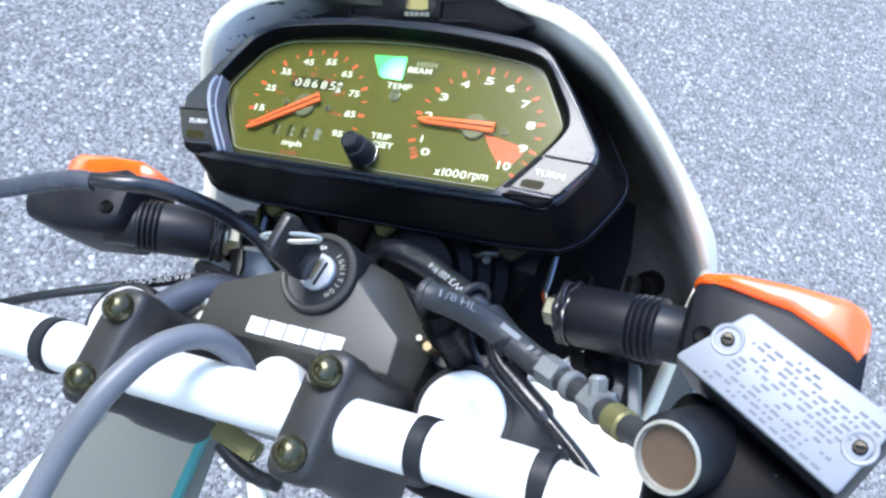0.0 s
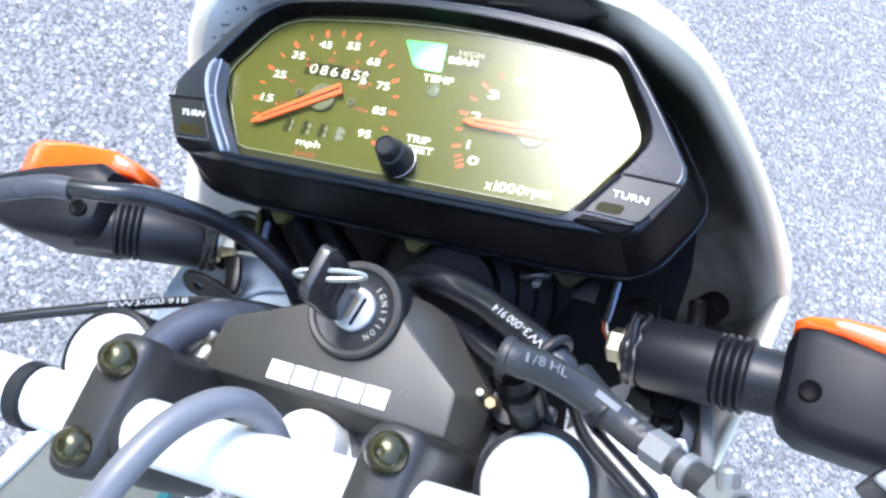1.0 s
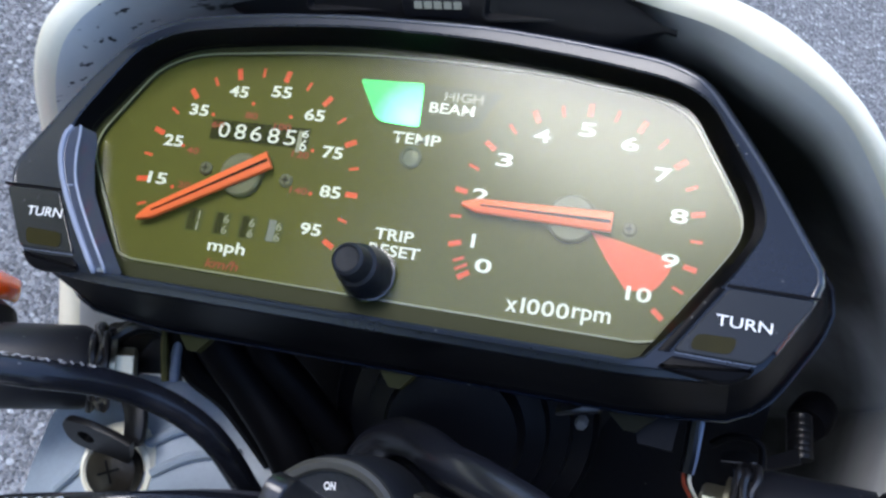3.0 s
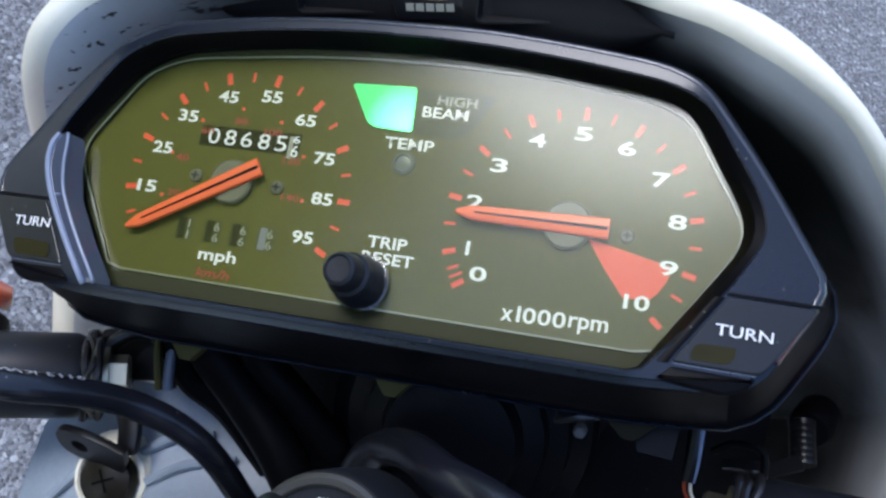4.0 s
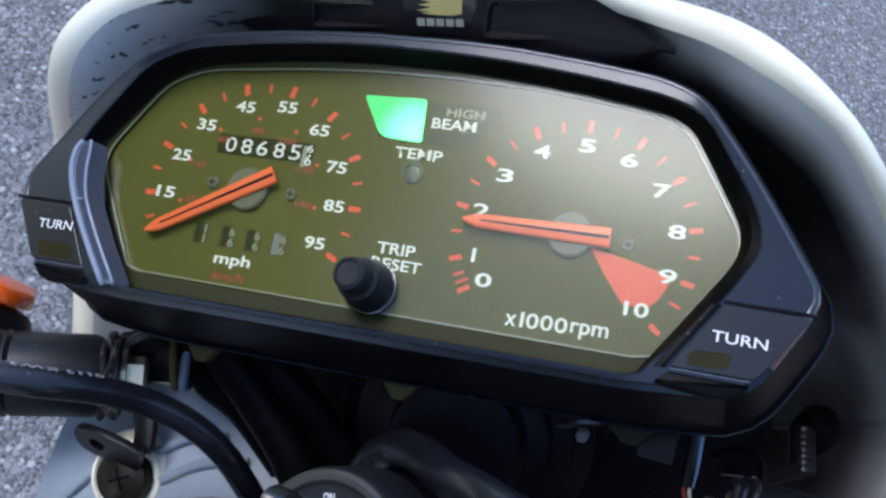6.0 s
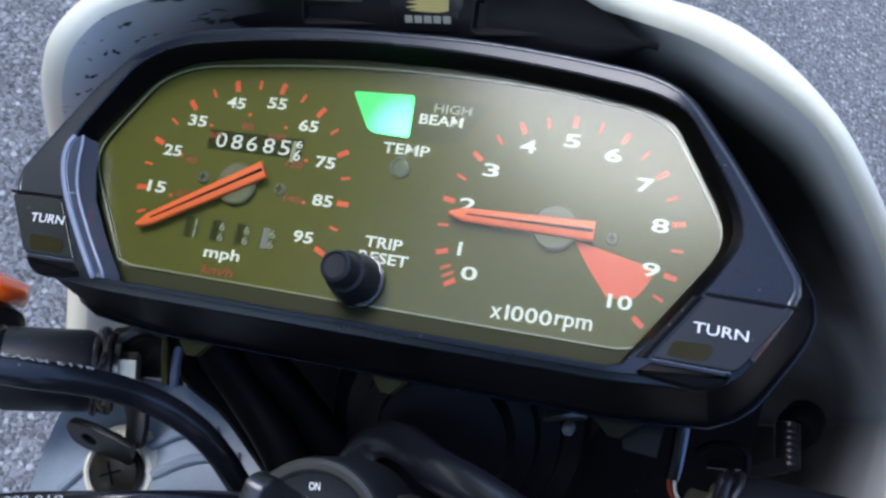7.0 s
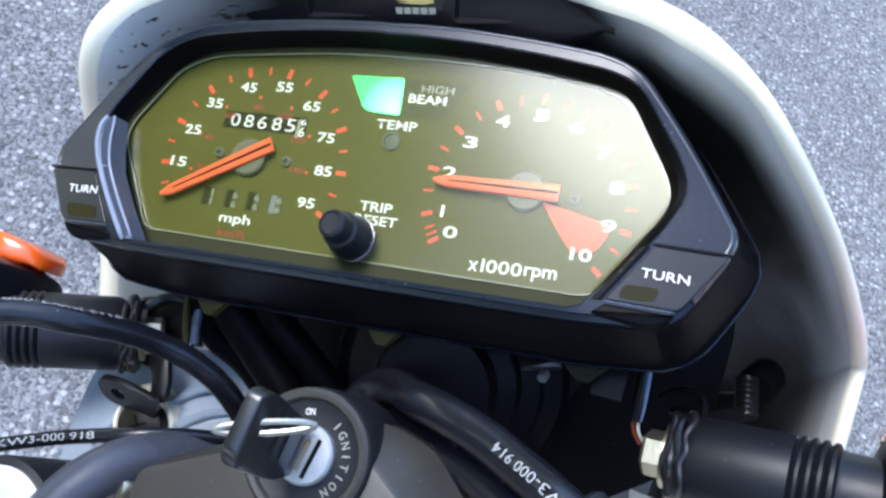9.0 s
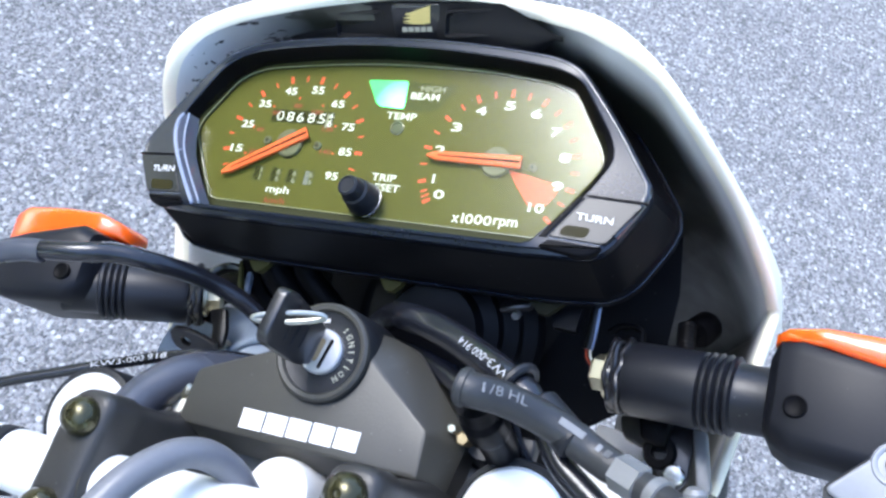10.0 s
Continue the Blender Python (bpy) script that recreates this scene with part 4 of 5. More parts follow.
written("ON", LX + 11.6 * math.cos(radians(98)), LY + 11.6 * math.sin(radians(98)), 21.7, 2.8, 1.9, PRINT, lock, turn=8)

key = new("ignition_key")
key.matrix_world = BIKE
tagged(key, "black-headed ignition key with wire ring in the switch", "key")
KX, KZ = (0.22, 0.975, 0), (0.975, -0.22, 0.06)
grip = part("key_head", place(prism(rounded([(-6, 3), (8, 3), (10, 10), (14, 29), (12.5, 34), (-3.5, 34), (-6.5, 31), (-8, 11)], [1.5, 1.5, 3, 3, 2, 2, 2, 3], 3), -2.2, 2.2, 0.6), (9.0, -58.4, 24), KX, KZ), GLOSS, key, "moulded black key head with ribs")
for y in (14, 19, 24):
    part("grip_rib", place(box((13, 1.2, 0.9), (4, y, 2.2), 0.3), (9.0, -58.4, 24), KX, KZ), GLOSS, grip)
part("key_blade", place(box((8.5, 1.8, 12), (0, 0, 0), 0.4), (10.0, -58.4, 22), (0.28, 0.96, 0), (0, 0, 1)), BRASS, key)
for k in range(2):
    part("key_ring", tube([(11 + 10.5 * math.cos(a * math.pi / 6), -53.6 + 1.3 * math.sin(a * math.pi / 6) + 3.0 * math.cos(a * math.pi / 6), 50.5 + 1.6 * k - 4.5 * math.cos(a * math.pi / 6) + 0.9 * math.sin(a * math.pi / 6)) for a in range(13)], 0.8, n=8, res=4), CHROME, key, "bright wire key ring")

# hoses and cables
BRAKE = [(-9.0, -62.0, -58.0), (-6.0, -48.0, -46.0), (-1.0, -39.5, -36.0), (8.0, -34.0, -27.0), (19.0, -34.0, -13.5), (31.5, -37.6, 3.5), (42.4, -40.1, 11.1), (55.9, -44.6, 16.0), (67.8, -50.1, 21.7), (81.0, -56.5, 30.2), (94.5, -65.0, 33.0), (99.5, -73.0, 30.0), (105.5, -81.3, 30.0), (117.0, -89.5, 31.5), (129.0, -97.5, 32.5), (150.0, -113.0, 36.0), (172.0, -135.0, 42.0)]
brake_hose = part("throttle_hose", tube(BRAKE, lambda k: 5.4 if k < 0.615 else (4.7 if k < 0.65 else (4.2 if k < 0.875 else 2.6)), n=20), HOSE, moto, "black cable hose with white print")
part("hose_print", wrapped(letters("KW3-000 914", 31, 2.7, bold=0.0), BRAKE, 5.4, 138, 280, flip=True), HOSE_PRINT, brake_hose, smooth=0)
SECOND = [tuple(Vector(q) + Vector((-5, -11, -14))) for q in BRAKE[2:10]]
part("idle_cable", tube([(74.0, -52.0, 16.0), (78.0, -60.0, 14.0), (80.8, -66.6, 12.0), (83.2, -73.3, 8.0), (88.3, -81.3, 4.0), (92.0, -90.0, -2.0), (94, -104, -14)], 1.7, n=10), HOSE, moto, "thin black cable beside the fork leg")
part("throttle_hose", tube(SECOND, 4.6, n=18), HOSE, moto, "plain black cable hose under the printed one")
LINE = [(76.5, -66.0, 56.0), (81.0, -66.6, 55.5), (88.8, -66.6, 48.5), (99.2, -69.0, 40.5), (109.0, -72.8, 37.0), (119.6, -77.9, 36.0), (141.4, -86.8, 44.0), (160.4, -96.2, 60.0), (179.0, -103.0, 74.0)]
brake_line = part("brake_line", tube(LINE, lambda k: 4.7 if k > 0.65 else (5.4 if k > 0.06 else (6.0 if k > 0.02 else 5.4)), n=20), OLD_RUBBER, moto, "dull grey brake line with an elbow")
part("line_pipe", tube([(79, -68.5, 47), (79.5, -73, 34), (79, -77, 14), (77, -83, -14)], lambda k: 7.4 if 0.2 < k < 0.45 else 6.4, n=18, res=10), BLACK, brake_line, "black pipe below the elbow")
part("elbow_rim", lathe([(5.4, -1.4), (6.2, -0.8), (6.2, 0.8), (5.4, 1.4)], (78.2, -66.2, 55.9), (1, -0.12, -0.1), n=24), OLD_RUBBER, brake_line)
part("line_print", wrapped(letters("1/8 HL", 15, 3.0, bold=0.0), LINE, 5.65, 13, 0), FADED_PRINT, brake_line, smooth=0)
for a, b in ((33, 9), (48, 2.4), (52, 2.4)):
    part("print_bar", wrapped(prism([(0, -1.2), (b, -1.2), (b, 1.2), (0, 1.2)], 0, 0.1), LINE, 5.65, a, 0), FADED_PRINT, brake_line, smooth=0)
fr = frames_of(spline(LINE, 10))
for a, h, r, n in ((0.675, 4.4, 5.9, 6), (0.735, 1.6, 5.6, 18), (0.80, 5.0, 6.3, 6)):
    q = fr[int(a * (len(fr) - 1))]
    part("line_ferrule", lathe([(r - 1.0, -h - 0.5), (r, -h), (r, h), (r - 1.0, h + 0.5)], q[0], q[1], n=n), DULL_STEEL, brake_line, "dull metal hose fitting")
q = fr[int(0.80 * (len(fr) - 1))][0]
part("bleed_nub", lathe([(3.4, 0), (3.4, 7), (2.4, 8.2), (0.4, 8.4)], q + Vector((0, 1.5, 2)), (-0.1, 0.9, 0.3), n=10), DULL_STEEL, brake_line, "small metal nub on the fitting")
q = fr[int(0.885 * (len(fr) - 1))]
part("line_end", lathe([(4.8, -5), (5.6, -4), (5.6, 4), (4.8, 5)], q[0], q[1], n=18), DRAB, brake_line, "tarnished brass hose end")
ring_fr = frames_of(spline(BRAKE, 10))
ring_at = min(ring_fr, key=lambda f: abs(f[0].x - 87))
part("cable_clip", tube([ring_at[0] + 7.2 * (math.cos(a * math.pi / 8) * ring_at[2] + math.sin(a * math.pi / 8) * ring_at[3]) for a in range(17)], 1.7, n=8, res=3), RUBBER, brake_hose, "black rubber ring round the hose")
part("ferrule_sleeve", lathe([(5.0, -9), (6.0, -8), (6.0, 8), (5.0, 9)], (103, -69.5, 36), (18, -13.5, 2.6), n=18), RUBBER, brake_hose)
CLUTCH = [(-324.2, -128.3, 79.4), (-228.3, -82.5, 61.6), (-163.1, -58.2, 47.8), (-125.8, -44.0, 41.9), (-98.7, -39.4, 37.0), (-85.9, -36.0, 29.4), (-74.8, -35.1, 20.4), (-66.9, -34.4, 6.6), (-60.5, -35.4, -5.7), (-51.7, -38.8, -15.8), (-43.7, -46.1, -27.1), (-39.9, -61.4, -52.3)]
clutch = part("speedometer_cable", tube(CLUTCH, 4.0, n=16), HOSE, moto, "thick black cable with white print")
part("hose_print", wrapped(letters("9113 KW3-000", 34, 1.9, bold=0.0), CLUTCH, 4.0, 274, -50, flip=True), HOSE_PRINT, clutch, smooth=0)
part("cable_end", tube(CLUTCH[:4] + [tuple(Vector(CLUTCH[3]).lerp(Vector(CLUTCH[4]), 0.5))], 4.6, n=16), GREY_HOSE, clutch, "grey outer sleeve")
THIN = [(-241.2, -141.5, 16.0), (-166.7, -101.8, 4.9), (-122.9, -82.7, -4.8), (-97.6, -73.3, -9.9), (-73.1, -67.5, -6.0), (-56.3, -63.9, -7.9), (-43.0, -61.3, -17.0), (-25.9, -60.0, -33.7), (-0.5, -58.7, -53.9)]
thin = part("clutch_cable", tube(THIN, 2.4, n=20), HOSE, moto, "thin black cable with white print")
part("hose_print", wrapped(letters("KW3-000 918", 40, 2.2, bold=0.0), THIN, 2.4, 167, 8), HOSE_PRINT, thin, smooth=0)
part("wiring_tube", tube([(-69.5, -122, 26), (-67, -101, 21), (-65, -86, 12), (-58, -75, 2), (-50, -69.5, -12), (-42, -67, -28), (-30, -66, -44)], 8.6, n=14), GREY_HOSE, moto, "dull grey wiring sleeve")
part("choke_cable", tube([(-55.0, -268.7, 74.8), (-36.9, -220.8, 85.2), (-27.2, -168.2, 90.1), (-17.5, -139.7, 91.6), (-10.9, -118.9, 84.9), (-5.1, -107.4, 75.0), (-0.0, -102.7, 63.8), (4.1, -105.4, 50.1), (8.3, -114.4, 37.1), (11.5, -119.9, 14.9)], 5.0, n=14), CHOKE, moto, "grey cable looping over the bar")
post = part("hose_union", lathe([(10, -30), (10, -12), (8, -10), (8, 0), (7, 2)], (70, -76, 0), (0.1, 0.1, 1), n=20), RUBBER, moto, "black hose union with zinc bolt")
part("union_bolt", lathe([(2.7, -16), (2.7, 2), (2.0, 3)], (66.2, -77.6, 12), (0.1, -0.1, 1), n=6), BRASS, post, "brass hex bolt")
part("union_bolt", lathe([(1.9, -16), (1.9, 1), (1.4, 2)], (61.8, -75.0, 13), (0.1, -0.1, 1), n=6), ZINC, post, "zinc hex bolt")
part("union_flange", prism(rounded([(56, -84), (82, -88), (84, -70), (60, -72)], 4, 3), -22, -16, 1), DARK_CAST, post, "cast flange")

# turn signals on rubber stalks
def turn_signal(s):
    def at(x):
        return x if s > 0 else 17 - x

    def move(p):
        return p + (Vector((-1, 2.5, -8)) if s > 0 else Vector((0, 4, -9)))

    base, along = ((103, -37.5, -44), (1, -0.035, 0.14)) if s > 0 else ((-106, -30.6, -58.5), (-0.87, -0.17, 0.45))
    root = part("turn_signal", lathe([(9, 3.2), (13.2, 4.2), (14.2, 6.5), (14.4, 32.6), (13.3, 33.2), (14.7, 34.4), (14.8, 35.4), (13.3, 36.2), (14.7, 37.4), (14.8, 38.4), (13.3, 39.2), (14.7, 40.4), (14.8, 41.4), (13.3, 42.2), (14.6, 43.4), (14.7, 44.6), (13.0, 45.4), (12.6, 46.5), (12.4, 58), (13, 62)], base, along, n=32), STALK, moto, "grey-black turn signal with orange lens")

    def sect(y0, y1, z0, z1, x, r=8):
        return [move(Vector((at(x), q[0], q[1]))) for q in rounded([(y0, z0), (y1, z0), (y1, z1), (y0, z1)], r, 4)]

    sh = 7 if s < 0 else 0
    part("signal_housing", loft([sect(-53 + sh, -27, -46, -14, 159), sect(-58 + sh, -21 if s > 0 else -20, -52, -9, 162), sect(-62 + sh, -20 if s > 0 else -17.5, -54, -6, 169), sect(-65 + sh, -25, -54, -6, 200), sect(-62 + sh, -33, -52, -7, 224), sect(-57 + sh, -36, -48, -10, 230)]), HOUSING, root, "moulded dark signal housing")
    if s < 0:
        line = spline([(-200, -5, -46), (-182, -4.5, -47), (-170, -4.5, -48), (-162, -6.5, -49), (-153, -14.5, -50), (-146.5, -27, -51), (-143.5, -42, -52)], 6)
        part("lens_rim", tube(line, lambda k: 2.9 - 1.0 * k, n=10, res=1, flat=1.9), ORANGE, root, "orange rim of the lens round the inner end")
    low = -19 if s < 0 else 0
    tops = (-20, -18.5, -17.2, -17.5, -19.5, -22, -26) if s > 0 else (-13.5, -10, -6.5, -6, -7.5, -9.5, -13.5)
    feet = (-24, -23, -24, -29.5, -39.5, -45, -43) if s > 0 else (-18.5, -17.5, -17.5, -22.5, -32.5, -37.5, -35.5)
    shape = zip((160, 164, 176, 200, 220, 227, 230), feet, tops, (-46, -52, -54, -54, -54, -52, -46), (-13, -8, -5, -5, -5, -7, -12), (2, 3, 4, 5, 5, 6, 6))
    part("orange_lens", loft([sect(y0, y1, z0, z1 + low, x, r) for x, y0, y1, z0, z1, r in shape]), ORANGE, root, "orange ribbed lens", smooth=60)
    # black disc on the surface stands for the shade in the hole
    part("screw_hole", lathe([(4.0, -1.5), (4.0, 0.15), (3.5, 0.35), (3.1, 0.1), (0.3, 0.05)], move(Vector((at(169), -45.5 if s > 0 else -42, -5.7))), (-0.08 * s, 0.0, 1), n=18), INKY, root)
    o, d = Vector(base), Vector(along).normalized()
    part("nut", lathe([(7.2, 0), (7.2, 6.6), (6.2, 7.6)], o - d * 3.2, -d, n=6), ZINC, root, "zinc-plated hex nut")
    part("washer", lathe([(10, 0), (10, 1.8)], o - d * 4.2, d, n=24), ZINC, root)
    q = d.to_track_quat("Z", "Y")
    rnd = random.Random(7 + s)
    for k in range(4):
        ring = [o + d * (-1.2 + 1.3 * k + rnd.uniform(-0.6, 0.6)) + q @ Vector((r * math.cos(a * math.pi / 9), r * math.sin(a * math.pi / 9), rnd.uniform(-0.9, 0.9))) for a, r in ((a, 12.6 + rnd.uniform(-1.2, 2.0)) for a in range(18))]
        part("bracket_fold", tube(ring + ring[:1], 1.25, n=8, res=3), GLOSS, root, "crumpled glossy black bracket edge")
    part("bracket", lathe([(11.4, -2), (12.2, -1), (12.2, 3.5), (11.4, 4.5)], o, d, n=28), GLOSS, root, "black bracket plate")


turn_signal(1)
turn_signal(-1)

# brake reservoir with its label plate
res_q = [(179.5, -79.5), (197.5, -62.5), (240, -84.5), (228, -107)]
res_out = rounded(res_q, 1.8, 3)
reservoir = part("brake_reservoir", loft([at_z(grow(res_out, -2), 60), at_z(grow(res_out, 0.4), 66), at_z(grow(res_out, 0.8), 94), at_z(grow(res_out, 0.2), 98)]), RUBBER, moto, "black brake fluid reservoir with label plate")
part("label_plate", prism(res_out, 97.5, 100, 0.7), LABEL, reservoir, "pale metal label plate with faded print")
u, w = (Vector(res_q[3]) - Vector(res_q[0])), (Vector(res_q[1]) - Vector(res_q[0]))
rnd = random.Random(4)
for j in range(11):
    a = 0.15 + 0.03 * (j % 2)
    while a < 0.84:
        ln = rnd.uniform(0.012, 0.055)
        p = Vector(res_q[0]) + u * a + w * (0.07 + 0.079 * j)
        if rnd.random() < 0.78:
            part("print_bar", prism([p, p + u * ln, p + u * ln + w * 0.04, p + w * 0.04], 99.95, 100.12), LABEL_INK, reservoir, smooth=0)
        a += ln + rnd.uniform(0.01, 0.026)
for a, b in ((0.07, 0.56), (0.86, 0.57)):
    p = Vector(res_q[0]) + u * a + w * b
    part("screw_dimple", lathe([(4.9, 99.8), (4.5, 100.5), (4.0, 100.5), (3.4, 100.1)], (p.x, p.y, 0), n=24, caps=(False, False)), LABEL, reservoir)
    part("label_screw", lathe([(2.0, 99.8), (2.0, 100.7), (1.6, 101.1), (0.3, 101.2)], (p.x, p.y, 0), n=18), TARNISHED, reservoir)
    part("screw_cross", box((2.4, 0.6, 0.3), (p.x, p.y, 101.4)), INKY, reservoir, smooth=0)
body_q = rounded([(183, -83), (228, -108), (226, -150), (204, -172), (176, -136), (175, -98)], 6, 4)
part("lever_body", prism(body_q, 10, 84, 4), BLACK, reservoir, "black cast lever and cylinder body")
part("master_cylinder", lathe([(12, -40), (12.6, -1), (11.6, 1), (10.9, 3), (9.6, 3), (9.2, -1), (0.5, -1.2)], (184, -106.5, 92), (-0.32, -0.42, 0.9), n=32), RUBBER, reservoir)
part("bore", lathe([(9.3, 1.2), (0.5, 0.6)], (184, -106.5, 92), (-0.32, -0.42, 0.9), n=32), BORE_BROWN, reservoir)
part("bore_ring", lathe([(10.8, 2.9), (10.5, 3.7), (9.7, 3.7), (9.2, 0)], (184, -106.5, 92), (-0.32, -0.42, 0.9), n=32, caps=(False, False)), BORE_RIM, reservoir, "pale worn rim of the open bore")

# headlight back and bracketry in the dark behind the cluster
head = part("headlight_bucket", lathe([(10, 30), (52, 26), (78, 8), (88, -20), (86, -70), (60, -90)], (4, 18, -105), (0, -0.25, 1), n=40), DEEP_BLACK, moto, "black headlight bucket with rubber boot")
part("rubber_boot", lathe([(44, 0), (42, 6), (36, 8), (35, 14), (29, 16), (28, 22), (22, 24), (20, 30), (10, 31), (0.5, 31)], (16, -22, -78), (0.1, -0.3, 1), n=40), BOOT, head, "ribbed rubber boot")

part("lamp_bracket", prism(rounded([(49, -19.5), (62, -16.5), (62.5, -13), (50, -15)], 1.2, 3), -47, -43, 0.6), GLOSS, head, "black bracket tab")
part("lamp_screw", lathe([(1.9, 0), (1.9, 3), (1.4, 3.6)], (57.2, -19.3, -44), (0, -0.6, 1), n=6), DULL_STEEL, head)
part("bracket_lug", loft([at_z([(71.5, -15), (84, -14), (83, -23.6), (73.5, -23)], z) for z in (-46, -41)]), BOOT, head, "black plastic lug")
# black sheet added in place of the deep shade behind the cluster
part("shade_sheet", loft([[Vector(q) for q in r] for r in (((-112, 60, -70), (110, 60, -71)), ((-112, 10, -88), (113, 10, -89)), ((-70, -30, -105), (108, -34, -101)), ((-46, -62, -115), (70, -58, -112)), ((-30, -100, -118), (74, -104, -116)))], closed=False), DEEP_BLACK, head)
sleeve = part("wire_sleeve", tube([(88.4, -11, -46), (88.4, -17, -46.5), (88.2, -24, -47), (87.8, -28.5, -47.5)], 2.2, n=10), BRACKET, moto, "black wire sleeve with coloured wires")
# pale strip in place of the highlight on the sleeve's right side
part("sleeve_glint", tube([(90.0, -12, -45), (90.0, -17, -45.4), (89.8, -24, -46), (89.3, -28.6, -46.5)], lambda k: 0.9 - 0.3 * k, n=8), SLEEVE_GLINT, sleeve, "pale strip for the highlight on the sleeve")
for k, m in enumerate((AGED_WHITE, DIM_RED)):
    part("wire", tube([(88.6 - 1.6 * k, -28, -47.5), (89.2 - 1.6 * k, -31.5, -49), (91.5 - 1.6 * k, -35, -52)], 0.55, n=6), m, sleeve)
part("wire_sleeve", tube([(-75.2, -13, -48), (-74.9, -21, -48), (-74.3, -26, -48), (-74.1, -30.5, -49)], 1.7, n=10), WIRE_BLUE, moto, "pale wire sleeve")
stud = part("rubber_mount", lathe([(5.6, -7), (6.8, -5), (7.0, 3), (6.0, 5), (2.6, 5.4), (2.2, 4.6), (0.4, 4.4)], (124.2, -3.6, -92), (-0.35, -0.6, 0.7), n=24), INKY, moto, "black rubber mount with ribbed neck and bolt")
neck = [(3.6, 0)] + [(r, 2.0 * k + d) for k in range(7) for r, d in ((4.0, 0.2), (4.0, 1.5), (3.86, 1.6), (3.86, 1.9))]
part("mount_neck", lathe(neck, (119.4, -4.6, -82), (0.1, -0.96, 0.22), n=20), BRACKET, stud, "ribbed black neck")
part("mount_plate", loft([[Vector(q) for q in r] for r in (((97, -20.5, -60), (102, -19, -61), (110, -19.5, -66), (119, -15, -76)), ((97, -23, -56), (102, -22.5, -57), (111, -23, -63), (121, -19, -74)), ((97, -23.4, -58), (102, -23, -59.4), (111, -23.6, -65.4), (121, -19.6, -76.4)))], closed=False), BRACKET, stud, "bent black steel plate")
part("bracket_loop", tube([(94, -19, -54), (98.6, -16.2, -52), (104.5, -16.0, -51), (107.4, -18.2, -51), (107.8, -23.6, -50), (107.6, -30, -50)], 1.2, n=10, flat=1.8), INKY, stud, "glossy black bent bracket edge")
lower = [(101, -49), (132, -49), (131.5, -70), (127, -75), (121, -72), (116, -62), (104, -58)]
hanger = part("signal_bracket", prism(rounded(lower, 2.5, 3), -70, -66, 0.8), GLOSS, moto, "black pressed steel signal bracket with a bolt")
part("bracket_web", prism(rounded([(108, -40), (124, -40), (122, -60), (112, -58)], 2, 3), -72, -58, 1.2), INKY, hanger)
part("grommet", lathe([(3.0, -2), (6.4, -1.5), (6.8, 1.5), (5.6, 3.2), (3.2, 3.4), (2.6, 0)], (119.5, -61, -66), (0, -0.1, 1), n=24), INKY, hanger, "black rubber grommet")
part("side_plate", prism(rounded([(130.5, -50), (136, -50), (141, -72), (136, -76)], 1.2, 3), -70, -64, 0.8), DULL_STEEL, hanger, "dull grey side plate")
part("bracket_bolt", lathe([(4.2, 0), (4.2, 2.6), (3.4, 3.4), (0.4, 3.6)], (126.2, -68.5, -66.2), (0, -0.1, 1), n=14), STEEL, hanger, "bright bolt head")
tongue = polar(rounded([(-9, -6.5), (15, -8), (19, 5), (3, 7.5), (-9, 6)], [6, 3, 3, 4, 6], 4), 28, (0, 0))
hole = [(3.2 * math.cos(k * math.pi / 14), 2.8 * math.sin(k * math.pi / 14)) for k in range(28)]
o = Vector((-104, -53, -56))
fx = part("bracket_arm", prism(rounded([(-97.8, -37), (-88.7, -34.5), (-85, -45), (-84.5, -53.3), (-91.4, -55), (-92.8, -45.5)], 2.5, 3), -59, -56.5, 0.7), BRACKET, moto, "black steel bracket arm with an eye")
part("bracket_loop", tube([(-105, -29, -60), (-105.5, -21.2, -60), (-98.4, -14.7, -61), (-89.1, -14.4, -62), (-84, -19.6, -63), (-81.6, -30.5, -64)], 2.3, n=10, flat=1.5), GLOSS, fx, "glossy black bent bracket edge")
part("olive_strap", tube([(-79.5, -14, -46), (-78.4, -20.5, -46), (-76.5, -31, -48)], 1.3, n=8, flat=1.6), OLIVE, fx, "dull olive strap")
part("bracket_eye", place(loft([at_z(hole, -1.3), at_z(tongue, -1.3), at_z(grow(tongue, 0.3), 0), at_z(tongue, 1.3), at_z(hole, 1.3), at_z(hole, -1.3)], (False, False)), o, (1, -0.12, 0), (-0.1, -0.8, 0.6)), BRACKET, fx, "bracket eye with a hole")
loom = part("wiring_loom", tube([(-62, 0, -38), (-62, -14, -46), (-50, -28, -54), (-36, -44, -60), (-24, -66, -70)], 7.5, n=12), INKY, moto, "black taped wiring loom")
part("loom_branch", tube([(-48, 0, -38), (-46, -14, -48), (-34, -26, -56), (-20, -40, -66)], 6, n=12), INKY, loom)
part("loom_branch", tube([(-74, -4, -40), (-76, -16, -50), (-72, -26, -58), (-60, -34, -66), (-45, -50, -76)], 4.5, n=10), INKY, loom)
part("hanger_plate", prism(rounded([(-115, -14.7), (-93, -9.1), (-76, -12), (-70, -24), (-76, -27), (-100.2, -30.1), (-104.6, -41.6), (-109.8, -39.6), (-109, -29.5), (-115, -22.7)], 1.5, 2), -72, -69, 0.6), BRACKET, fx, "black pressed hanger plate")
SN = (0.08, -0.12, 1)
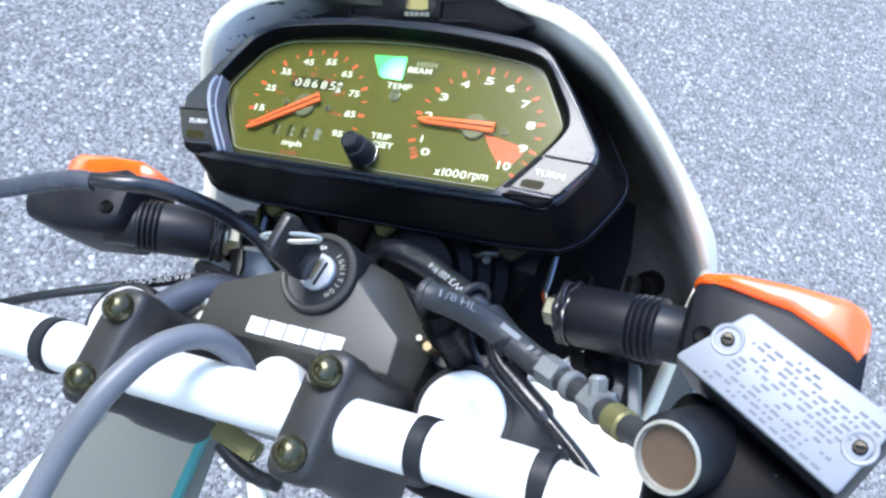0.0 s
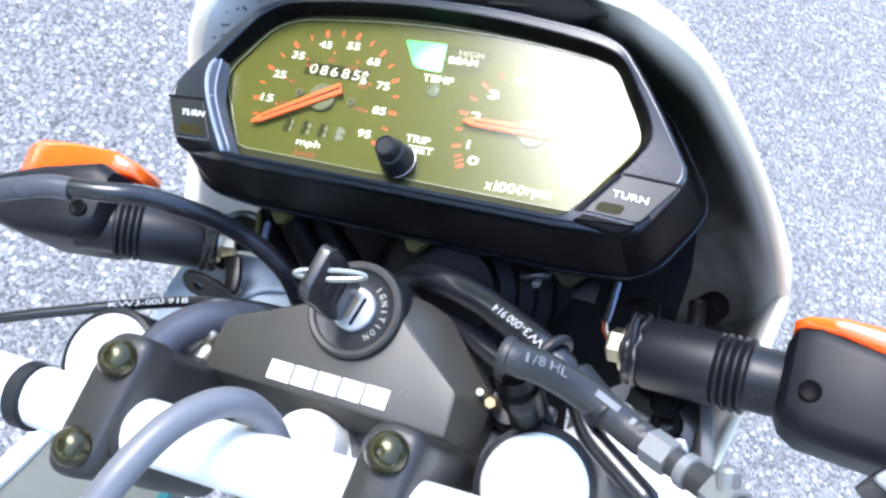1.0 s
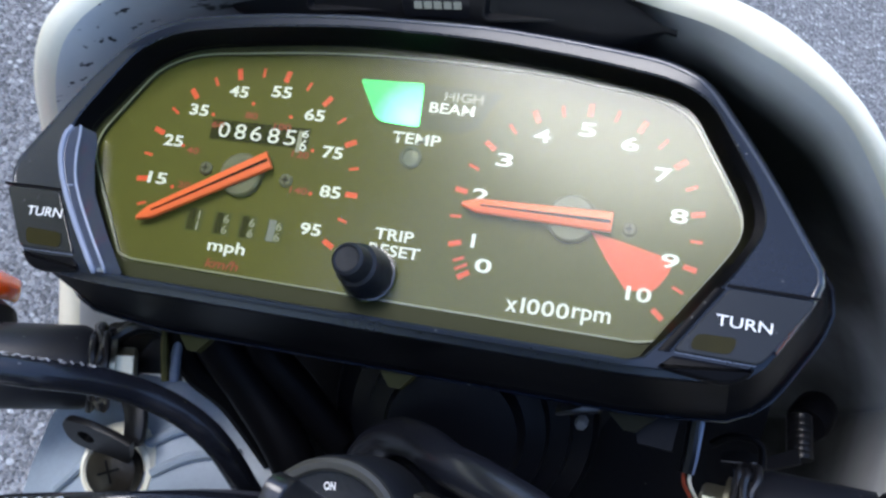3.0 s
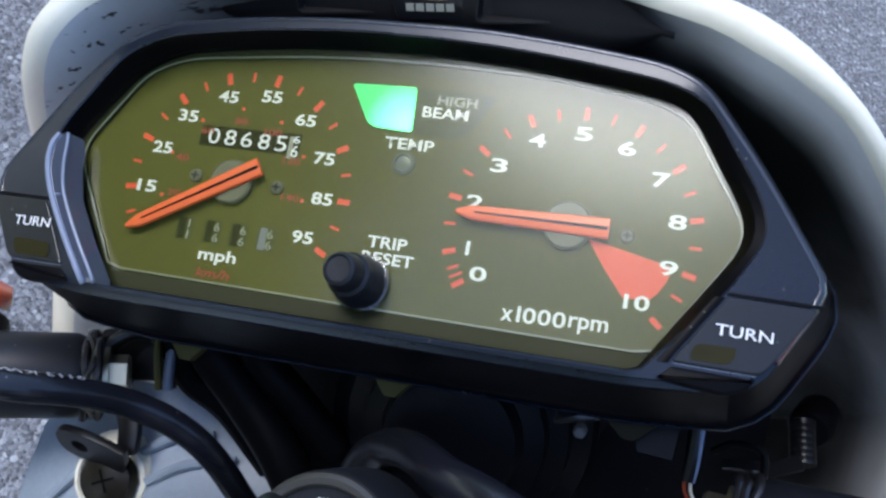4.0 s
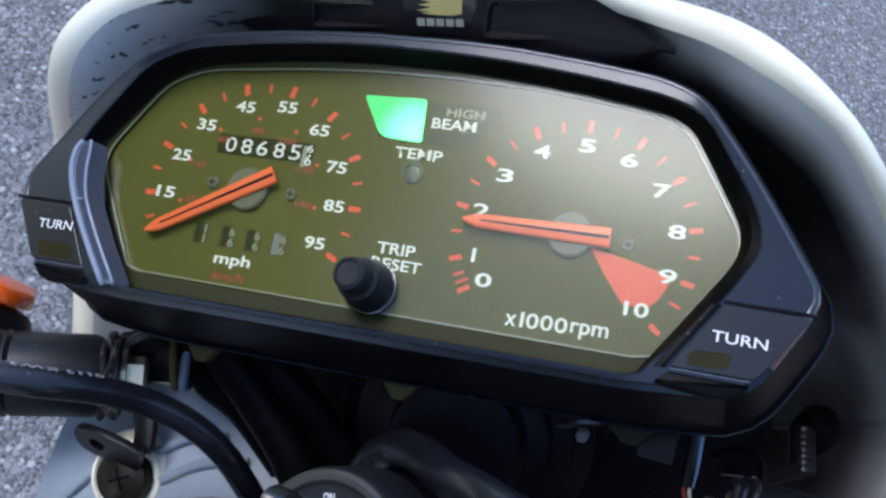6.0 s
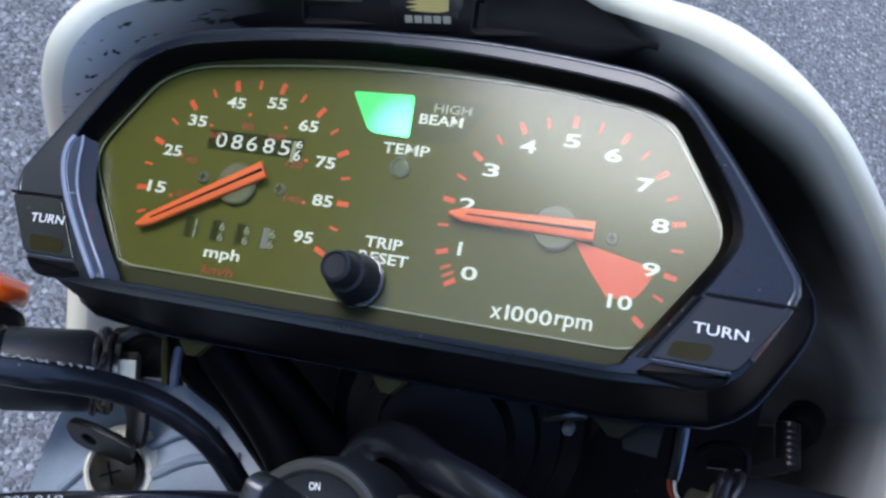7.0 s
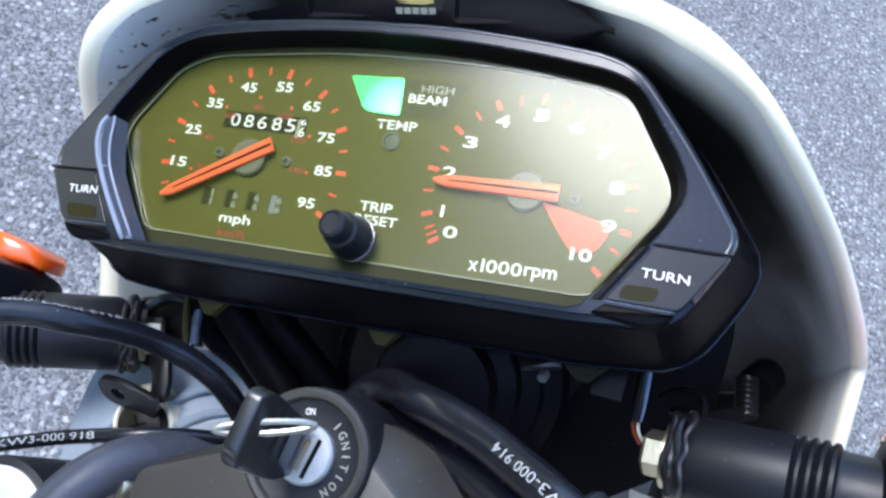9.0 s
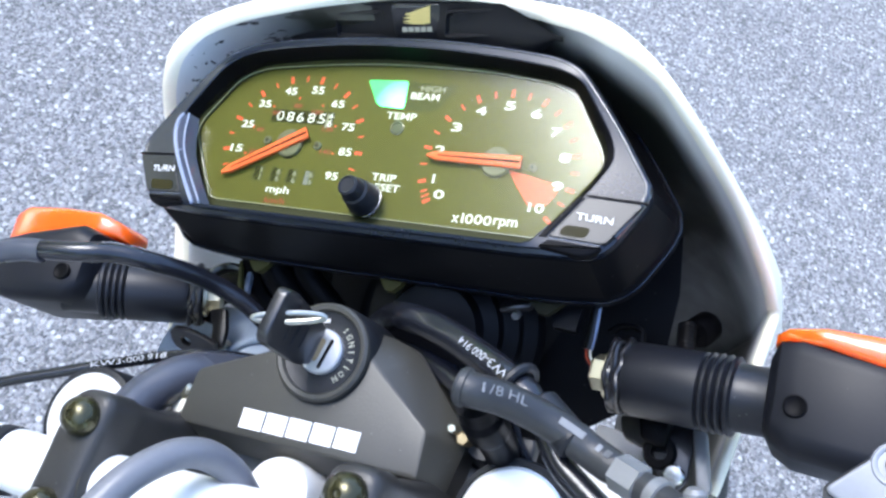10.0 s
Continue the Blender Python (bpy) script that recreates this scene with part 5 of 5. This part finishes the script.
backing = part("inner_panel", loft([[Vector(q) for q in r] for r in (((-131, -34, -82), (-105, -30, -80), (-70, -30, -78), (-40, -36, -84)), ((-133, -52, -76), (-112, -52, -71), (-80, -48, -70), (-42, -52, -76)), ((-133, -70, -72), (-116, -68, -68), (-84, -64, -67), (-42, -66, -72)), ((-134, -90, -72), (-118, -88, -70), (-80, -84, -70), (-42, -80, -74)), ((-130, -104, -84), (-116, -101, -84), (-80, -96, -84), (-42, -90, -86)))], closed=False), PANEL, moto, "scuffed blue-grey inner panel with a cross-head screw")
part("screw_boss", lathe([(16, -6), (13.2, -1), (12.8, 0.6), (11.4, 1.2), (10.8, 0.2), (10.6, -1)], (-96.6, -63.4, -66), SN, n=32), AGED_WHITE, backing, "pale raised ring round the screw")
part("cross_screw", lathe([(10, -1), (10, 1), (8.8, 2.8), (5, 4), (0.4, 4.3)], (-96.6, -63.4, -65), SN, n=30), TARNISHED, backing, "large tarnished cross-head screw")
for a in (25, 115):
    part("screw_cross", place(box((8.5, 1.4, 0.9), (0, 0, 3.9), 0.3), (-96.6, -63.4, -65), (math.cos(radians(a)), math.sin(radians(a)), 0), SN), INKY, backing, smooth=0)
for pts in ([(-119, -74, -68), (-112, -66, -67), (-106, -57, -67.5), (-100, -51, -69)], [(-90, -54, -68), (-78, -46, -69), (-66, -43, -72)], [(-84, -62, -67), (-72, -54, -69), (-56, -50, -72)]):
    part("panel_rib", tube(pts, 1.8, n=8, res=4, flat=1.0), PANEL, backing)

# lower body panels
shroud = part("left_shroud", loft([[Vector(q) for q in r] for r in (((-246, -120, -190), (-200, -105, -182), (-152, -100, -178), (-150, -100, -190)), ((-262, -158, -188), (-205, -150, -181), (-154, -148, -177), (-150, -148, -190)), ((-380, -320, -200), (-260, -300, -185), (-160, -290, -178), (-152, -290, -190)))], closed=False), SHADE_PANEL, moto, "grey body shroud with white edge and teal stripe")
part("white_edge", tube([(-238, -105, -188), (-262, -158, -186), (-320, -240, -192), (-380, -320, -198)], 7, n=10), WHITE, shroud, "white edge")
part("teal_stripe", tube([(-150, -100, -176), (-153, -140, -176), (-158, -200, -176), (-160, -290, -176)], 4, n=8), TEAL, shroud, "teal stripe")
part("right_shroud", loft([[Vector(q) for q in r] for r in (((84, -49, -110), (93, -50.5, -106), (106, -54, -104)), ((85, -64, -98), (97, -64, -92), (114, -66, -90)), ((84, -76, -40), (98, -74, -34), (116, -73, -38)), ((111, -86, -36), (126, -86, -32), (146, -88, -34)), ((122, -110, -36), (150, -112, -32), (180, -114, -34)), ((140, -150, -44), (175, -152, -40), (215, -150, -42)))], closed=False), WHITE, moto, "white body shroud beside the fork")

# front wheel
wheel = part("front_wheel", tube([(0, -60 + 280 * math.cos(a * math.pi / 16), -1060 + 280 * math.sin(a * math.pi / 16)) for a in range(33)], 45, n=16, res=2), TYRE, moto, "black front tyre")
part("hub", lathe([(30, -60), (30, 60)], (0, -60, -1060), (1, 0, 0), n=24), ALU, wheel)
for s in (-1, 1):
    part("fork_slider", lathe([(25, -700), (27, 0), (22, 10)], (90 * s, -99, -400), (0, 0.055, 1), n=24), BLACK, wheel)
for k in range(18):
    a = k * math.pi / 9
    part("spoke", tube([(25 if k % 2 else -25, -60 + 28 * math.cos(a), -1060 + 28 * math.sin(a)), (0, -60 + 240 * math.cos(a + 0.15), -1060 + 240 * math.sin(a + 0.15))], 1.8, n=6, res=1), STEEL, wheel)

# ---- trees: those across the way are seen mirrored in the dial cover ----
def tree(seed, height, spread):
    rnd = random.Random(seed)
    root = new("tree")
    bm = bmesh.new()
    tips = []
    tube([(0, 0, 0), (0.1, 0, height * 0.25), (-0.1, 0.15, height * 0.55), (0.05, 0, height * 0.9)], lambda s: 0.22 * (1 - 0.85 * s), n=10, res=4, bm=bm)
    for i in range(16):
        z = height * rnd.uniform(0.25, 0.85)
        a = rnd.uniform(0, 2 * math.pi)
        ln = spread * rnd.uniform(0.6, 1) * (1.25 - z / height)
        e = Vector((math.cos(a) * ln, math.sin(a) * ln, z + ln * 0.45))
        tube([(0, 0, z), (e.x * 0.5, e.y * 0.5, z + ln * 0.15), e], lambda s: 0.08 * (1 - 0.8 * s), n=6, res=3, bm=bm)
        tips += [e, e * 0.7 + Vector((0, 0, z * 0.3))]
    for v in bm.verts:
        v.co /= MM
    part("trunk", bm, BARK, root)
    verts, faces = [], []
    for k in range(14000):
        c = rnd.choice(tips) + Vector((rnd.gauss(0, 0.55), rnd.gauss(0, 0.55), rnd.gauss(0, 0.5)))
        q = Euler((rnd.uniform(0, 6.3), rnd.uniform(0, 6.3), rnd.uniform(0, 6.3))).to_matrix()
        s = rnd.uniform(0.08, 0.16)
        i = len(verts)
        verts += [c + q @ Vector(p) * s for p in ((-1, 0, 0), (0, -0.5, 0.15), (1, 0, 0), (0, 0.5, 0.15))]
        faces.append((i, i + 1, i + 2, i + 3))
    me = bpy.data.meshes.new("crown")
    me.from_pydata(verts, [], faces)
    me.materials.append(LEAF)
    crown = new("crown", me)
    crown.parent = root
    tagged(crown, "uneven crown of many small green leaves", kind="stuff")
    return tagged(root, "leafy green tree beside the asphalt", "tree", "trees beside the asphalt")


first = tree(3, 8.2, 3.0)
first.location = (-9.5, 1.2, 0)
# trees behind, ahead and to the right are unseen, added to darken low reflections
for x, y, turn, sc in ((-9.0, -4.0, 70, 1.05), (-10.5, 6.5, 150, 0.95), (-8.5, -9.0, 220, 1.0), (-8.6, -1.2, 300, 1.15), (-8.8, 3.9, 15, 1.1), (-12.5, -2.5, 310, 1.45), (-12.5, 2.0, 95, 1.4), (-12.0, -6.5, 180, 1.4), (-4.0, -11.5, 20, 1.05), (1.5, -12.5, 110, 0.95), (6.5, -11.0, 200, 1.1), (-7.0, 11.5, 260, 1.05), (-1.5, 13.5, 340, 1.1), (4.5, 13.0, 45, 0.95), (12.5, -6.0, 135, 1.0), (13.5, 0.5, 280, 1.1), (11.5, 7.5, 190, 1.0)):
    o = copy_thing(first, Matrix.Translation((x, y, 0)) @ Matrix.Rotation(radians(turn), 4, "Z") @ Matrix.Diagonal((sc, sc, sc, 1)))
